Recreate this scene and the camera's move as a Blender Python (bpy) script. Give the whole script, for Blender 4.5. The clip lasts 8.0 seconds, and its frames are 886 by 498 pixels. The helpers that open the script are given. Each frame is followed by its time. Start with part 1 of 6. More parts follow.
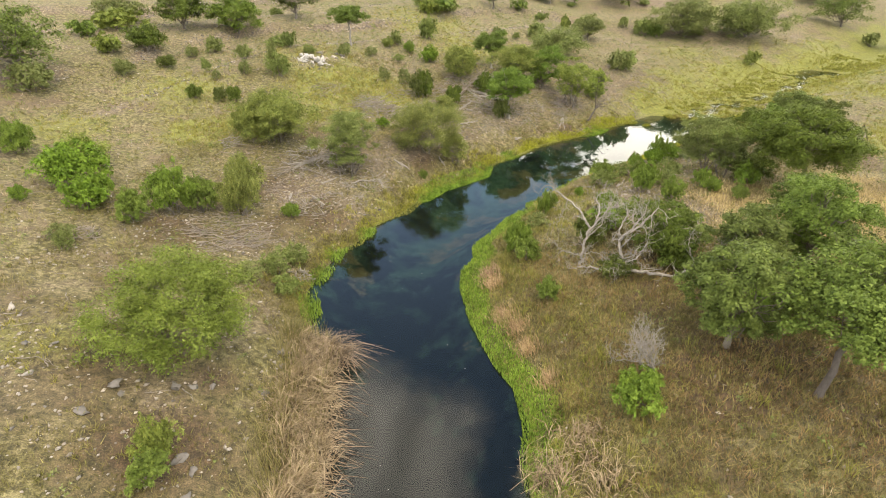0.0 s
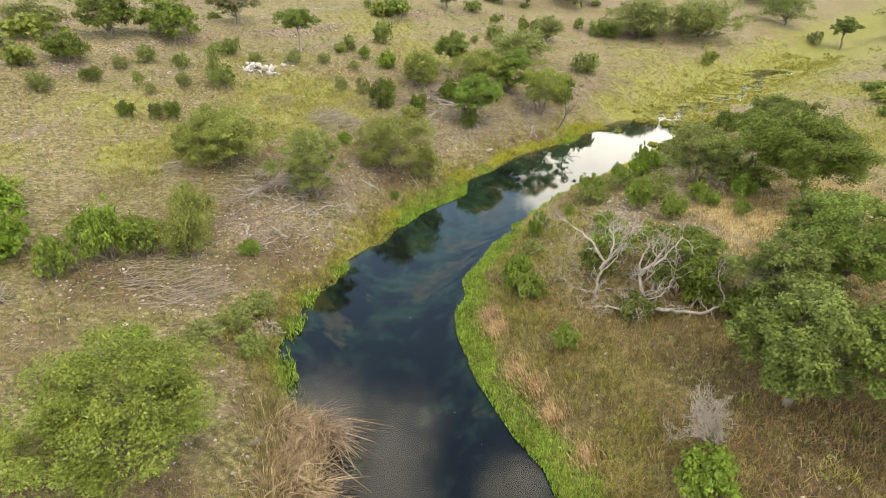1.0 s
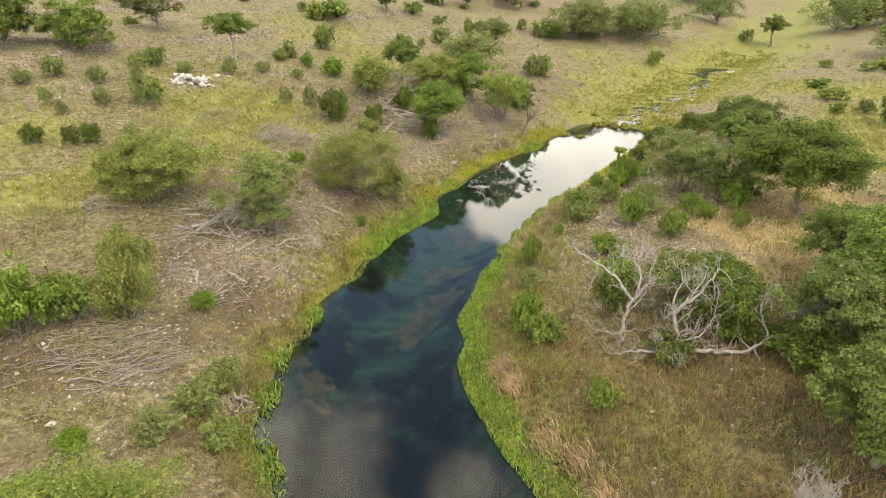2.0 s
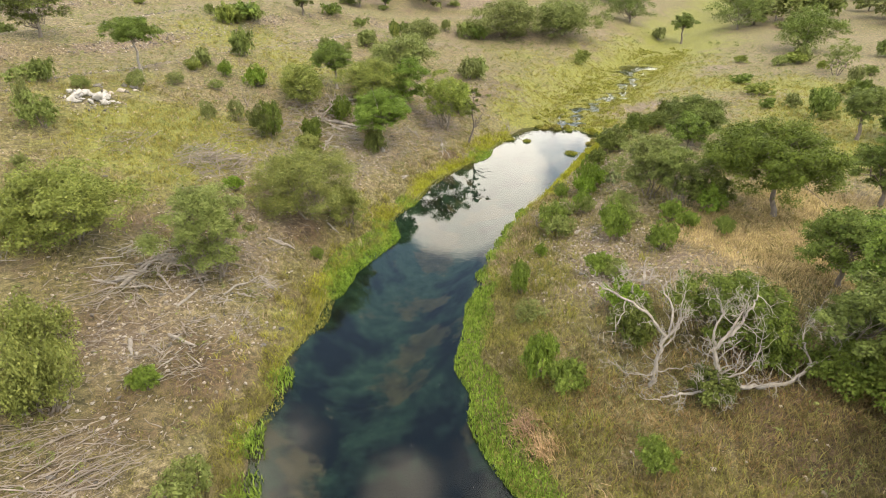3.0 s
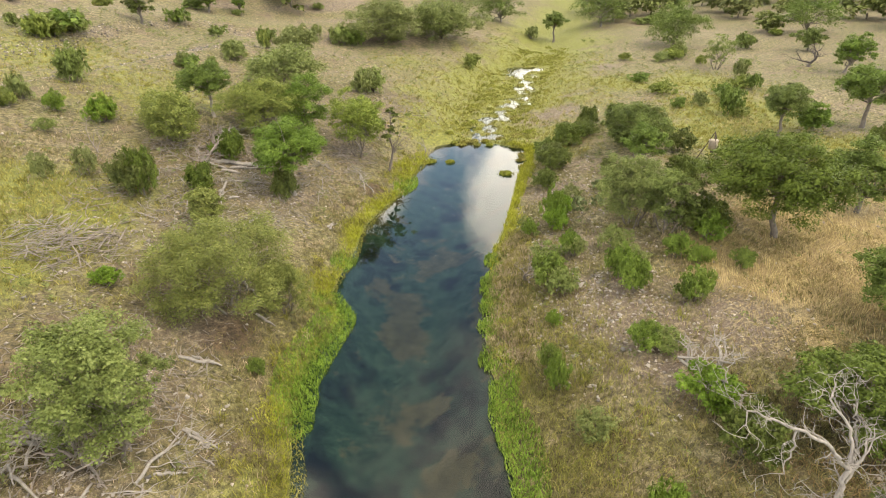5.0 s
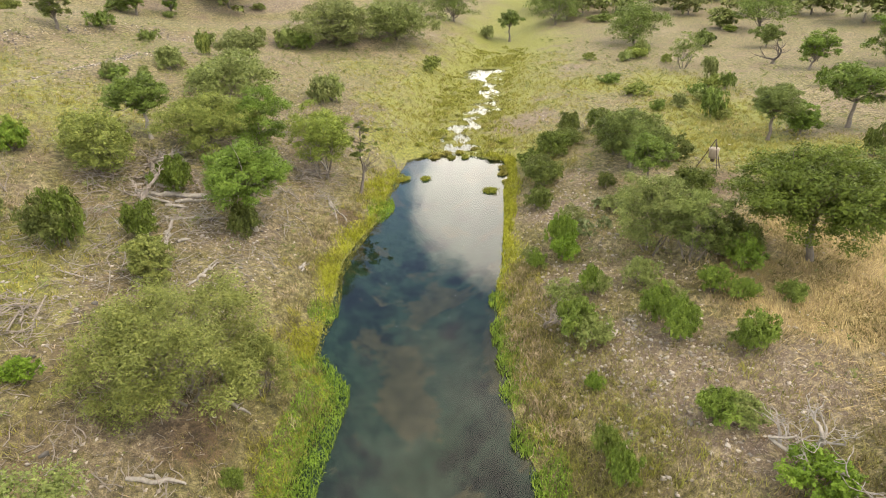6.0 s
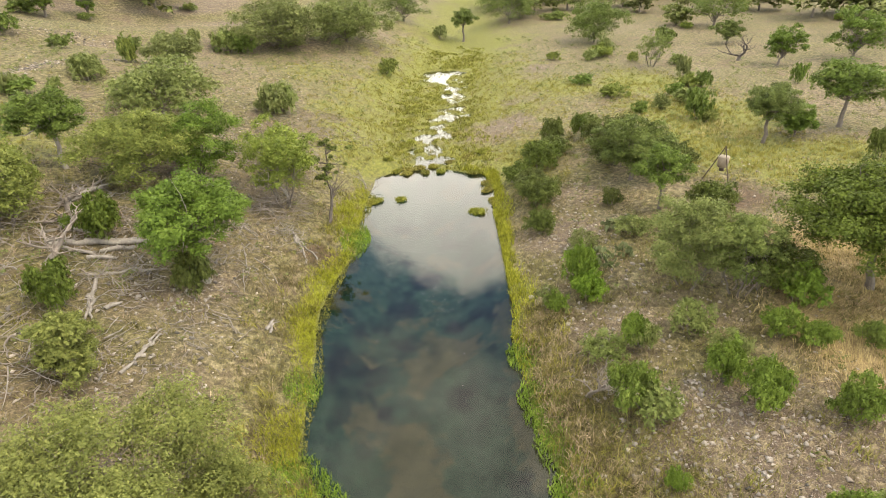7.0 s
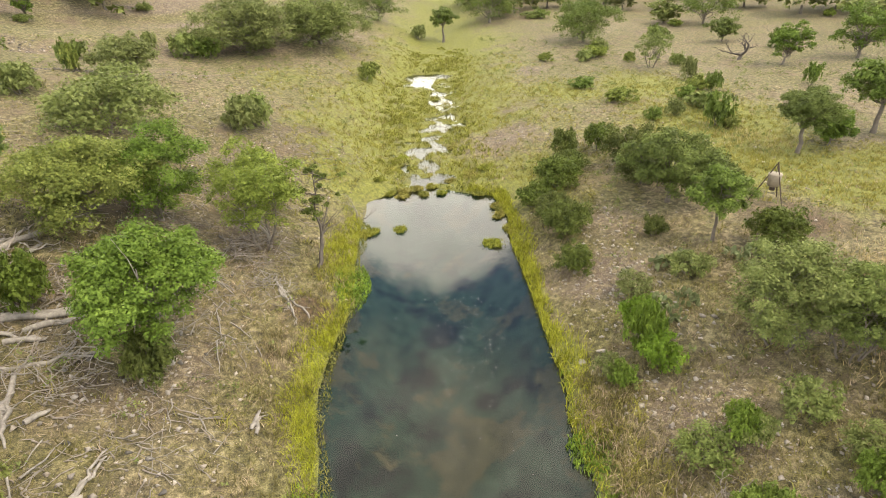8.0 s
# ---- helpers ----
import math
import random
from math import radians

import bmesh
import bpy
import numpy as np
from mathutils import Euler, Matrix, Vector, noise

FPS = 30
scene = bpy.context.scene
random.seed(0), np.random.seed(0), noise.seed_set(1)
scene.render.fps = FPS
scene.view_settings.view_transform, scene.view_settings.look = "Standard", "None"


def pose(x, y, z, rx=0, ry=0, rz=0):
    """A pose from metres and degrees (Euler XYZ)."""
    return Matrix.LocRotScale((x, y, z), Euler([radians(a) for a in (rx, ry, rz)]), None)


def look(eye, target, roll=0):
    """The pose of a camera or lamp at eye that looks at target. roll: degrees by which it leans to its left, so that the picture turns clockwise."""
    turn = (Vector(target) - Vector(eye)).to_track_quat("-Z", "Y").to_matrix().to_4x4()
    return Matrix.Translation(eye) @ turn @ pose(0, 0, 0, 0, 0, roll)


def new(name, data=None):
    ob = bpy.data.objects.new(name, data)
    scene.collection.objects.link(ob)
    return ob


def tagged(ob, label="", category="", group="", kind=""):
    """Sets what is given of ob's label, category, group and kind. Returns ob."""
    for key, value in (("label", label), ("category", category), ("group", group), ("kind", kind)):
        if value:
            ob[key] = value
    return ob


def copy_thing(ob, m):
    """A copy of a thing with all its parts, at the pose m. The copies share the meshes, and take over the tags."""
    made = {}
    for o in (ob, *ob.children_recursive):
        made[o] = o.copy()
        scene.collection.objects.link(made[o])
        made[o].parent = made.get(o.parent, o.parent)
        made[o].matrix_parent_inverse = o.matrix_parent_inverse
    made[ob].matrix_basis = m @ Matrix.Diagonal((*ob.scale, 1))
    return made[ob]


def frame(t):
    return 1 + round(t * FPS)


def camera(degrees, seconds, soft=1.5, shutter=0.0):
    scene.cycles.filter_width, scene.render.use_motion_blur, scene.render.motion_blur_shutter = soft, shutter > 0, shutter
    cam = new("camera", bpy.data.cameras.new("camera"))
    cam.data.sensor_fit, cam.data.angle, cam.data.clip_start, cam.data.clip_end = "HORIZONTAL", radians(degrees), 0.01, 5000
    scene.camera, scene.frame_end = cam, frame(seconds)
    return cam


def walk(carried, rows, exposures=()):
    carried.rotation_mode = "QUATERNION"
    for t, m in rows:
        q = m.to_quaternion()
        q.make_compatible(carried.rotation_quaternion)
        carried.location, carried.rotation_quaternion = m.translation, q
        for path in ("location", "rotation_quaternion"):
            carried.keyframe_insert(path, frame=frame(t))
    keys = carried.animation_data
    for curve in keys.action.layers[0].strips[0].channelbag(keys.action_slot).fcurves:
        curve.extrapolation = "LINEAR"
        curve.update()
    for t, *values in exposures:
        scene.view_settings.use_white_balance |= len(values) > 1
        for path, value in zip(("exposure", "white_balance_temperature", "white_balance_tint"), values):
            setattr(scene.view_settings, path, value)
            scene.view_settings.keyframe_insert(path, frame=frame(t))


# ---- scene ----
cam = camera(76.9, 8.0, soft=0.8)
PATH = [
    (0, (2.052, -3.798, 12.882), (1.932, -2.007, 12.0), -1.9),
    (0.5, (1.164, -1.937, 12.896), (1.125, -0.143, 12.012), -1.9),
    (1, (0.24, -0.034, 12.876), (0.3, 1.759, 11.991), -2.0),
    (1.5, (-0.73, 1.88, 12.866), (-0.564, 3.665, 11.979), -2.0),
    (1.7, (-1.097, 2.638, 12.868), (-0.887, 4.418, 11.98), -2.0),
    (2.8, (-3.101, 6.817, 12.814), (-2.59, 8.53, 11.917), -2.1),
    (3, (-3.412, 7.593, 12.809), (-2.845, 9.288, 11.911), -2.0),
    (3.5, (-4.041, 9.622, 12.805), (-3.333, 11.261, 11.904), -2.0),
    (4, (-4.476, 11.683, 12.815), (-3.646, 13.261, 11.91), -2.0),
    (4.5, (-4.681, 13.821, 12.836), (-3.775, 15.356, 11.927), -2.0),
    (4.7, (-4.704, 14.717, 12.816), (-3.762, 16.227, 11.905), -2.0),
    (5.8, (-3.97, 19.751, 12.688), (-2.858, 21.136, 11.769), -2.1),
    (6, (-3.727, 20.728, 12.647), (-2.589, 22.088, 11.724), -2.1),
    (6.5, (-2.985, 23.159, 12.433), (-1.777, 24.457, 11.507), -2.1),
    (7, (-2.073, 25.512, 12.187), (-0.799, 26.742, 11.258), -2.1),
    (7.5, (-0.982, 27.854, 11.98), (0.336, 29.035, 11.047), -2.1),
    (8, (0.286, 30.11, 11.786), (1.627, 31.262, 10.852), -2.2),
]
walk(cam, [(t, look(eye, target, roll)) for t, eye, target, roll in PATH])

# ---- world, sun, exposure ----
scene.view_settings.exposure = -0.92
scene.view_settings.use_white_balance = True
scene.view_settings.white_balance_temperature = 7250


class Nodes:
    """Short hand for building node trees."""

    def __init__(self, tree):
        self.tree = tree
        tree.nodes.clear()

    def add(self, kind, props=None, **sockets):
        n = self.tree.nodes.new(kind)
        props = props or {}
        if "operation" in props:
            n.operation = props["operation"]
        if "use_clamp" in props:
            n.use_clamp = props["use_clamp"]
        if "interpolation_type" in props:
            n.interpolation_type = props["interpolation_type"]
        if "attribute_name" in props:
            n.attribute_name = props["attribute_name"]
        if "data_type" in props:
            n.data_type, n.blend_type = props["data_type"], props["blend_type"]
        if "sky_type" in props:
            n.sky_type, n.sun_disc = props["sky_type"], props["sun_disc"]
            n.sun_elevation, n.sun_rotation = props["sun_elevation"], props["sun_rotation"]
        for k, v in sockets.items():
            key = int(k[1:]) if k[0] == "i" and k[1:].isdigit() else k.replace("_", " ")
            self.put(n.inputs[key], v)
        return n

    def put(self, socket, v):
        if isinstance(v, bpy.types.Node):
            v = v.outputs[0]
        if isinstance(v, bpy.types.NodeSocket):
            self.tree.links.new(v, socket)
        elif isinstance(v, (tuple, list)) and len(v) == 3 and socket.type == "RGBA":
            socket.default_value = (*v, 1)
        else:
            socket.default_value = v

    def math(self, op, a, b=0.0, clamp=False):
        return self.add("ShaderNodeMath", {"operation": op, "use_clamp": clamp}, i0=a, i1=b)

    def ramp(self, fac, *stops):
        """Colour or value ramp from (position, colour) pairs."""
        n = self.add("ShaderNodeValToRGB", None, Fac=fac)
        while len(n.color_ramp.elements) < len(stops):
            n.color_ramp.elements.new(0.5)
        for e, (p, c) in zip(n.color_ramp.elements, stops):
            e.position, e.color = p, (*c, 1) if isinstance(c, tuple) else (c, c, c, 1)
        return n

    def noise(self, vector, scale, detail=4.0, rough=0.55, out="Fac", distortion=0.0):
        n = self.add("ShaderNodeTexNoise", None, Vector=vector, Scale=scale, Detail=detail, Roughness=rough, Distortion=distortion)
        return n.outputs["Fac" if out == "Fac" else "Color"]

    def mix(self, fac, a, b, blend="MIX"):
        n = self.add("ShaderNodeMix", {"data_type": "RGBA", "blend_type": blend}, i0=fac, i6=a, i7=b)
        return n.outputs[2]


SUN_AZ, SUN_EL = 150.0, 58.0
world = bpy.data.worlds.new("sky")
scene.world = world
world.use_nodes = True
N = Nodes(world.node_tree)
way = N.add("ShaderNodeTexCoord").outputs["Generated"]
xyz = N.add("ShaderNodeSeparateXYZ", None, Vector=way)
az = N.math("MULTIPLY", N.math("ARCTAN2", xyz.outputs[0], xyz.outputs[1]), 57.29578)
el = N.math("MULTIPLY", N.math("ARCSINE", xyz.outputs[2]), 57.29578)
wisp = N.math("SUBTRACT", N.noise(way, 5.0, 6.0, 0.6), 0.5)
fine = N.math("SUBTRACT", N.noise(way, 17.0, 5.0, 0.6), 0.5)
ragged = N.math("ADD", N.math("MULTIPLY", wisp, 1.5), N.math("MULTIPLY", fine, 0.7))


def cloud(az0, el0, raz, rel, edge=0.14, rag=0.5):
    """Cover of one cumulus: 1 inside an ellipse of the sky with ragged edges."""
    a = N.math("DIVIDE", N.math("SUBTRACT", az, az0), raz)
    b = N.math("DIVIDE", N.math("SUBTRACT", el, el0), rel)
    d = N.math("SQRT", N.math("ADD", N.math("MULTIPLY", a, a), N.math("MULTIPLY", b, b)))
    d = N.math("ADD", N.math("MULTIPLY", ragged, rag), d)
    return N.add("ShaderNodeMapRange", {"interpolation_type": "SMOOTHSTEP"}, Value=d, From_Min=1.0 - edge, From_Max=1.0 + edge, To_Min=1.0, To_Max=0.0)


def sheet(value, lo, hi):
    """Cover of a cloud layer that begins between two elevations, ragged."""
    d = N.math("ADD", value, N.math("MULTIPLY", ragged, 9.0))
    return N.add("ShaderNodeMapRange", {"interpolation_type": "SMOOTHSTEP"}, Value=d, From_Min=lo, From_Max=hi)


sky = N.add("ShaderNodeTexSky", {"sky_type": "NISHITA", "sun_disc": False, "sun_elevation": radians(SUN_EL), "sun_rotation": radians(SUN_AZ)})
blue = N.add("ShaderNodeVectorMath", {"operation": "SCALE"}, i0=sky.outputs[0], Scale=0.78).outputs[0]
cover = N.math("MAXIMUM", cloud(20, 19.5, 9.5, 8), cloud(49, 21.5, 12, 10.5))
for spot in ((-24, 12, 12, 5), (100, 28, 26, 14), (-85, 30, 34, 16), (-150, 30, 30, 15), (160, 26, 24, 12)):
    cover = N.math("MAXIMUM", cover, cloud(*spot))
ahead = N.add("ShaderNodeMapRange", {"interpolation_type": "SMOOTHSTEP"}, Value=N.math("ABSOLUTE", N.math("SUBTRACT", az, 25.0)), From_Min=60.0, From_Max=100.0, To_Min=1.0, To_Max=0.25)
low = N.math("MULTIPLY", ahead, N.math("SUBTRACT", 1.0, sheet(el, 14.0, 20.0)))
high = N.math("MAXIMUM", cloud(-23, 49, 21, 11, 0.3, 0.6), cloud(50, 58, 26, 20, 0.35, 0.6))
high = N.math("MAXIMUM", high, cloud(11, 50, 5, 3, 0.6, 0.6))
high = N.math("MAXIMUM", high, N.math("MULTIPLY", sheet(el, 54.0, 64.0), 0.6))
cover = N.math("MAXIMUM", cover, N.math("MULTIPLY", low, 0.9))
puff = N.math("ADD", 9.0, N.math("MULTIPLY", ragged, 3.2))
white = N.add("ShaderNodeVectorMath", {"operation": "SCALE"}, i0=(1.0, 0.985, 0.955), Scale=puff).outputs[0]
billow = N.math("SUBTRACT", N.noise(way, 3.4, 7.0, 0.62, distortion=0.7), 0.5)
veil = N.math("MAXIMUM", N.math("ADD", 7.0, N.math("MULTIPLY", billow, 15.0)), 2.0)
grey = N.add("ShaderNodeVectorMath", {"operation": "SCALE"}, i0=(1.0, 0.965, 0.9), Scale=veil).outputs[0]
tone = N.mix(high, N.mix(cover, blue, white), grey)
back = N.add("ShaderNodeBackground", None, Color=tone, Strength=1.0)
N.add("ShaderNodeOutputWorld", None, Surface=back)

sun = new("sun", bpy.data.lights.new("sun", "SUN"))
sun.data.energy, sun.data.angle, sun.data.color = 4.7, radians(9), (1.0, 0.9, 0.67)
sun.matrix_world = look((0, 0, 60), (-60 * math.sin(radians(SUN_AZ)) / math.tan(radians(SUN_EL)), -60 * math.cos(radians(SUN_AZ)) / math.tan(radians(SUN_EL)), 0))


# ---- materials ----
def material(name):
    m = bpy.data.materials.new(name)
    m.use_nodes = True
    return m, Nodes(m.node_tree)


def finish(n, shader, bump=None):
    n.add("ShaderNodeOutputMaterial", None, Surface=shader)


def leaf_material(name, dark, light, tip, through_light=0.16, leaflets=0.0):
    """Foliage: colour varies spray by spray and plant by plant, light shines through. leaflets: how many small leaves to the metre a spray is cut into."""
    m, n = material(name)
    island = n.add("ShaderNodeNewGeometry").outputs["Random Per Island"]
    plant = n.add("ShaderNodeObjectInfo").outputs["Random"]
    where = n.add("ShaderNodeTexCoord").outputs["Object"]
    # widened clump-sized noise stands in for lit tops and dark gaps
    patch = n.math("ADD", n.math("MULTIPLY", n.noise(where, 1.3, 3.0), 0.5), n.math("MULTIPLY", n.noise(where, 4.6, 2.0), 0.5))
    patch = n.math("ADD", n.math("MULTIPLY", n.math("SUBTRACT", patch, 0.5), 1.7), 0.5)
    if leaflets:
        cell = n.add("ShaderNodeTexVoronoi", None, Vector=where, Scale=leaflets, Randomness=1.0)
        single = n.add("ShaderNodeSeparateColor", None, Color=cell.outputs["Color"]).outputs[0]
        island = n.math("ADD", n.math("MULTIPLY", island, 0.5), n.math("MULTIPLY", single, 0.5))
    k = n.math("ADD", n.math("MULTIPLY", island, 0.34), n.math("MULTIPLY", patch, 0.68))
    # ends of the ramp pushed apart, painting shaded hollows and bright tops
    c = n.ramp(k, (0.2, tuple(0.55 * q for q in dark)), (0.52, tuple(1.05 * q for q in light)), (0.9, tuple(1.35 * q for q in tip))).outputs[0]
    hue = n.add("ShaderNodeHueSaturation", None, Hue=n.math("ADD", 0.483, n.math("MULTIPLY", plant, 0.022)), Saturation=n.math("ADD", 0.86, n.math("MULTIPLY", plant, 0.12)),
                Value=n.math("ADD", 0.88, n.math("MULTIPLY", plant, 0.16)), Color=c).outputs[0]
    p = n.add("ShaderNodeBsdfPrincipled", None, Base_Color=hue, Roughness=0.55)
    p.inputs["Specular IOR Level"].default_value = 0.12
    t = n.add("ShaderNodeBsdfTranslucent", None, Color=hue)
    leaf = n.add("ShaderNodeMixShader", None, i0=through_light, i1=p, i2=t)
    if leaflets:
        gap = n.math("GREATER_THAN", cell.outputs["Distance"], 0.6)
        leaf = n.add("ShaderNodeMixShader", None, i0=gap, i1=leaf, i2=n.add("ShaderNodeBsdfTransparent"))
    finish(n, leaf)
    return m


OAK = leaf_material("oak_leaves", (0.04, 0.067, 0.008), (0.092, 0.142, 0.017), (0.168, 0.225, 0.04), leaflets=18.0)
WILLOW = leaf_material("willow_leaves", (0.055, 0.086, 0.008), (0.122, 0.17, 0.018), (0.21, 0.255, 0.042), 0.22, leaflets=24.0)
PALE = leaf_material("feathery_leaves", (0.068, 0.095, 0.011), (0.15, 0.192, 0.027), (0.26, 0.305, 0.06), 0.22, leaflets=22.0)
BUSH = leaf_material("shrub_leaves", (0.046, 0.084, 0.006), (0.108, 0.178, 0.013), (0.185, 0.265, 0.03), leaflets=24.0)
DARK = leaf_material("evergreen_leaves", (0.036, 0.054, 0.007), (0.078, 0.108, 0.014), (0.14, 0.175, 0.032), leaflets=20.0)
SAGE = leaf_material("dusty_leaves", (0.07, 0.094, 0.016), (0.138, 0.174, 0.04), (0.22, 0.255, 0.078), 0.2, leaflets=20.0)
# darker copy of the oak leaves that brings the umbrella crown's tone down
DARK_OAK = leaf_material("dark_oak_leaves", (0.03, 0.05, 0.004), (0.07, 0.102, 0.008), (0.125, 0.166, 0.018), 0.12, leaflets=22.0)
FAR = leaf_material("distant_leaves", (0.07, 0.09, 0.018), (0.13, 0.155, 0.036), (0.21, 0.235, 0.07))
LUSH = leaf_material("bank_grass_blades", (0.155, 0.175, 0.008), (0.285, 0.305, 0.012), (0.42, 0.43, 0.04), 0.35)
YELLOW = leaf_material("yellow_grass_blades", (0.135, 0.135, 0.016), (0.25, 0.24, 0.034), (0.37, 0.345, 0.075), 0.3)
CRESS = leaf_material("floating_leaves", (0.078, 0.16, 0.006), (0.155, 0.29, 0.012), (0.255, 0.4, 0.03), 0.35)
STRAW = leaf_material("straw_blades", (0.2, 0.155, 0.08), (0.36, 0.285, 0.16), (0.52, 0.43, 0.27), 0.25)
GOLD = leaf_material("golden_grass_blades", (0.23, 0.17, 0.075), (0.38, 0.29, 0.135), (0.53, 0.43, 0.22), 0.25)
GOLDBROWN = leaf_material("matted_grass_blades", (0.13, 0.085, 0.025), (0.24, 0.165, 0.055), (0.36, 0.265, 0.1), 0.25)
OLIVE = leaf_material("field_grass_blades", (0.09, 0.082, 0.02), (0.17, 0.155, 0.045), (0.29, 0.25, 0.095), 0.3)
REED = leaf_material("reed_blades", (0.13, 0.13, 0.025), (0.22, 0.205, 0.055), (0.34, 0.3, 0.1), 0.3)
CATTAIL = leaf_material("cattail_blades", (0.12, 0.088, 0.044), (0.27, 0.205, 0.115), (0.42, 0.335, 0.205), 0.2)
TAN = leaf_material("tan_blades", (0.2, 0.125, 0.065), (0.36, 0.24, 0.13), (0.5, 0.36, 0.22), 0.25)
MEADOW = leaf_material("meadow_blades", (0.12, 0.135, 0.014), (0.22, 0.24, 0.03), (0.34, 0.34, 0.06), 0.35)
CACTUS = leaf_material("cactus_pads", (0.06, 0.09, 0.03), (0.1, 0.13, 0.05), (0.17, 0.18, 0.08), 0.05)


def bark_material(name, dark, light, scale=14.0):
    m, n = material(name)
    where = n.add("ShaderNodeTexCoord").outputs["Object"]
    stretched = n.add("ShaderNodeMapping", None, Vector=where, Scale=(1, 1, 0.35)).outputs[0]
    k = n.math("ADD", n.math("MULTIPLY", n.noise(stretched, scale, 6.0, 0.7), 0.65), n.math("MULTIPLY", n.noise(where, 2.2, 3.0), 0.35))
    c = n.ramp(k, (0.3, dark), (0.68, light)).outputs[0]
    bump = n.add("ShaderNodeBump", None, Strength=0.5, Distance=0.02, Height=k)
    finish(n, n.add("ShaderNodeBsdfPrincipled", None, Base_Color=c, Roughness=0.85, Normal=bump))
    return m


BARK = bark_material("oak_bark", (0.05, 0.042, 0.035), (0.2, 0.17, 0.14))
DEADWOOD = bark_material("bleached_wood", (0.1, 0.088, 0.075), (0.33, 0.3, 0.262), 9.0)
GREYWOOD = bark_material("weathered_wood", (0.095, 0.08, 0.068), (0.3, 0.255, 0.215), 9.0)
DARKWOOD = bark_material("dark_wood", (0.03, 0.026, 0.022), (0.11, 0.09, 0.075), 9.0)


def stone_material(name, dark, light):
    m, n = material(name)
    where = n.add("ShaderNodeTexCoord").outputs["Object"]
    each = n.add("ShaderNodeNewGeometry").outputs["Random Per Island"]
    k = n.math("ADD", n.math("MULTIPLY", n.noise(where, 6.0, 6.0, 0.65), 0.6), n.math("MULTIPLY", each, 0.42))
    c = n.ramp(k, (0.2, dark), (0.75, light)).outputs[0]
    bump = n.add("ShaderNodeBump", None, Strength=0.6, Distance=0.03, Height=n.noise(where, 18.0, 5.0))
    finish(n, n.add("ShaderNodeBsdfPrincipled", None, Base_Color=c, Roughness=0.9, Normal=bump))
    return m


LIMESTONE = stone_material("limestone", (0.16, 0.13, 0.1), (0.42, 0.37, 0.315))
WHITESTONE = stone_material("white_limestone", (0.13, 0.12, 0.108), (0.4, 0.385, 0.36))
PALESTONE = stone_material("pale_limestone", (0.13, 0.11, 0.09), (0.36, 0.325, 0.285))
DARKSTONE = stone_material("lichen_stone", (0.04, 0.036, 0.032), (0.16, 0.145, 0.13))


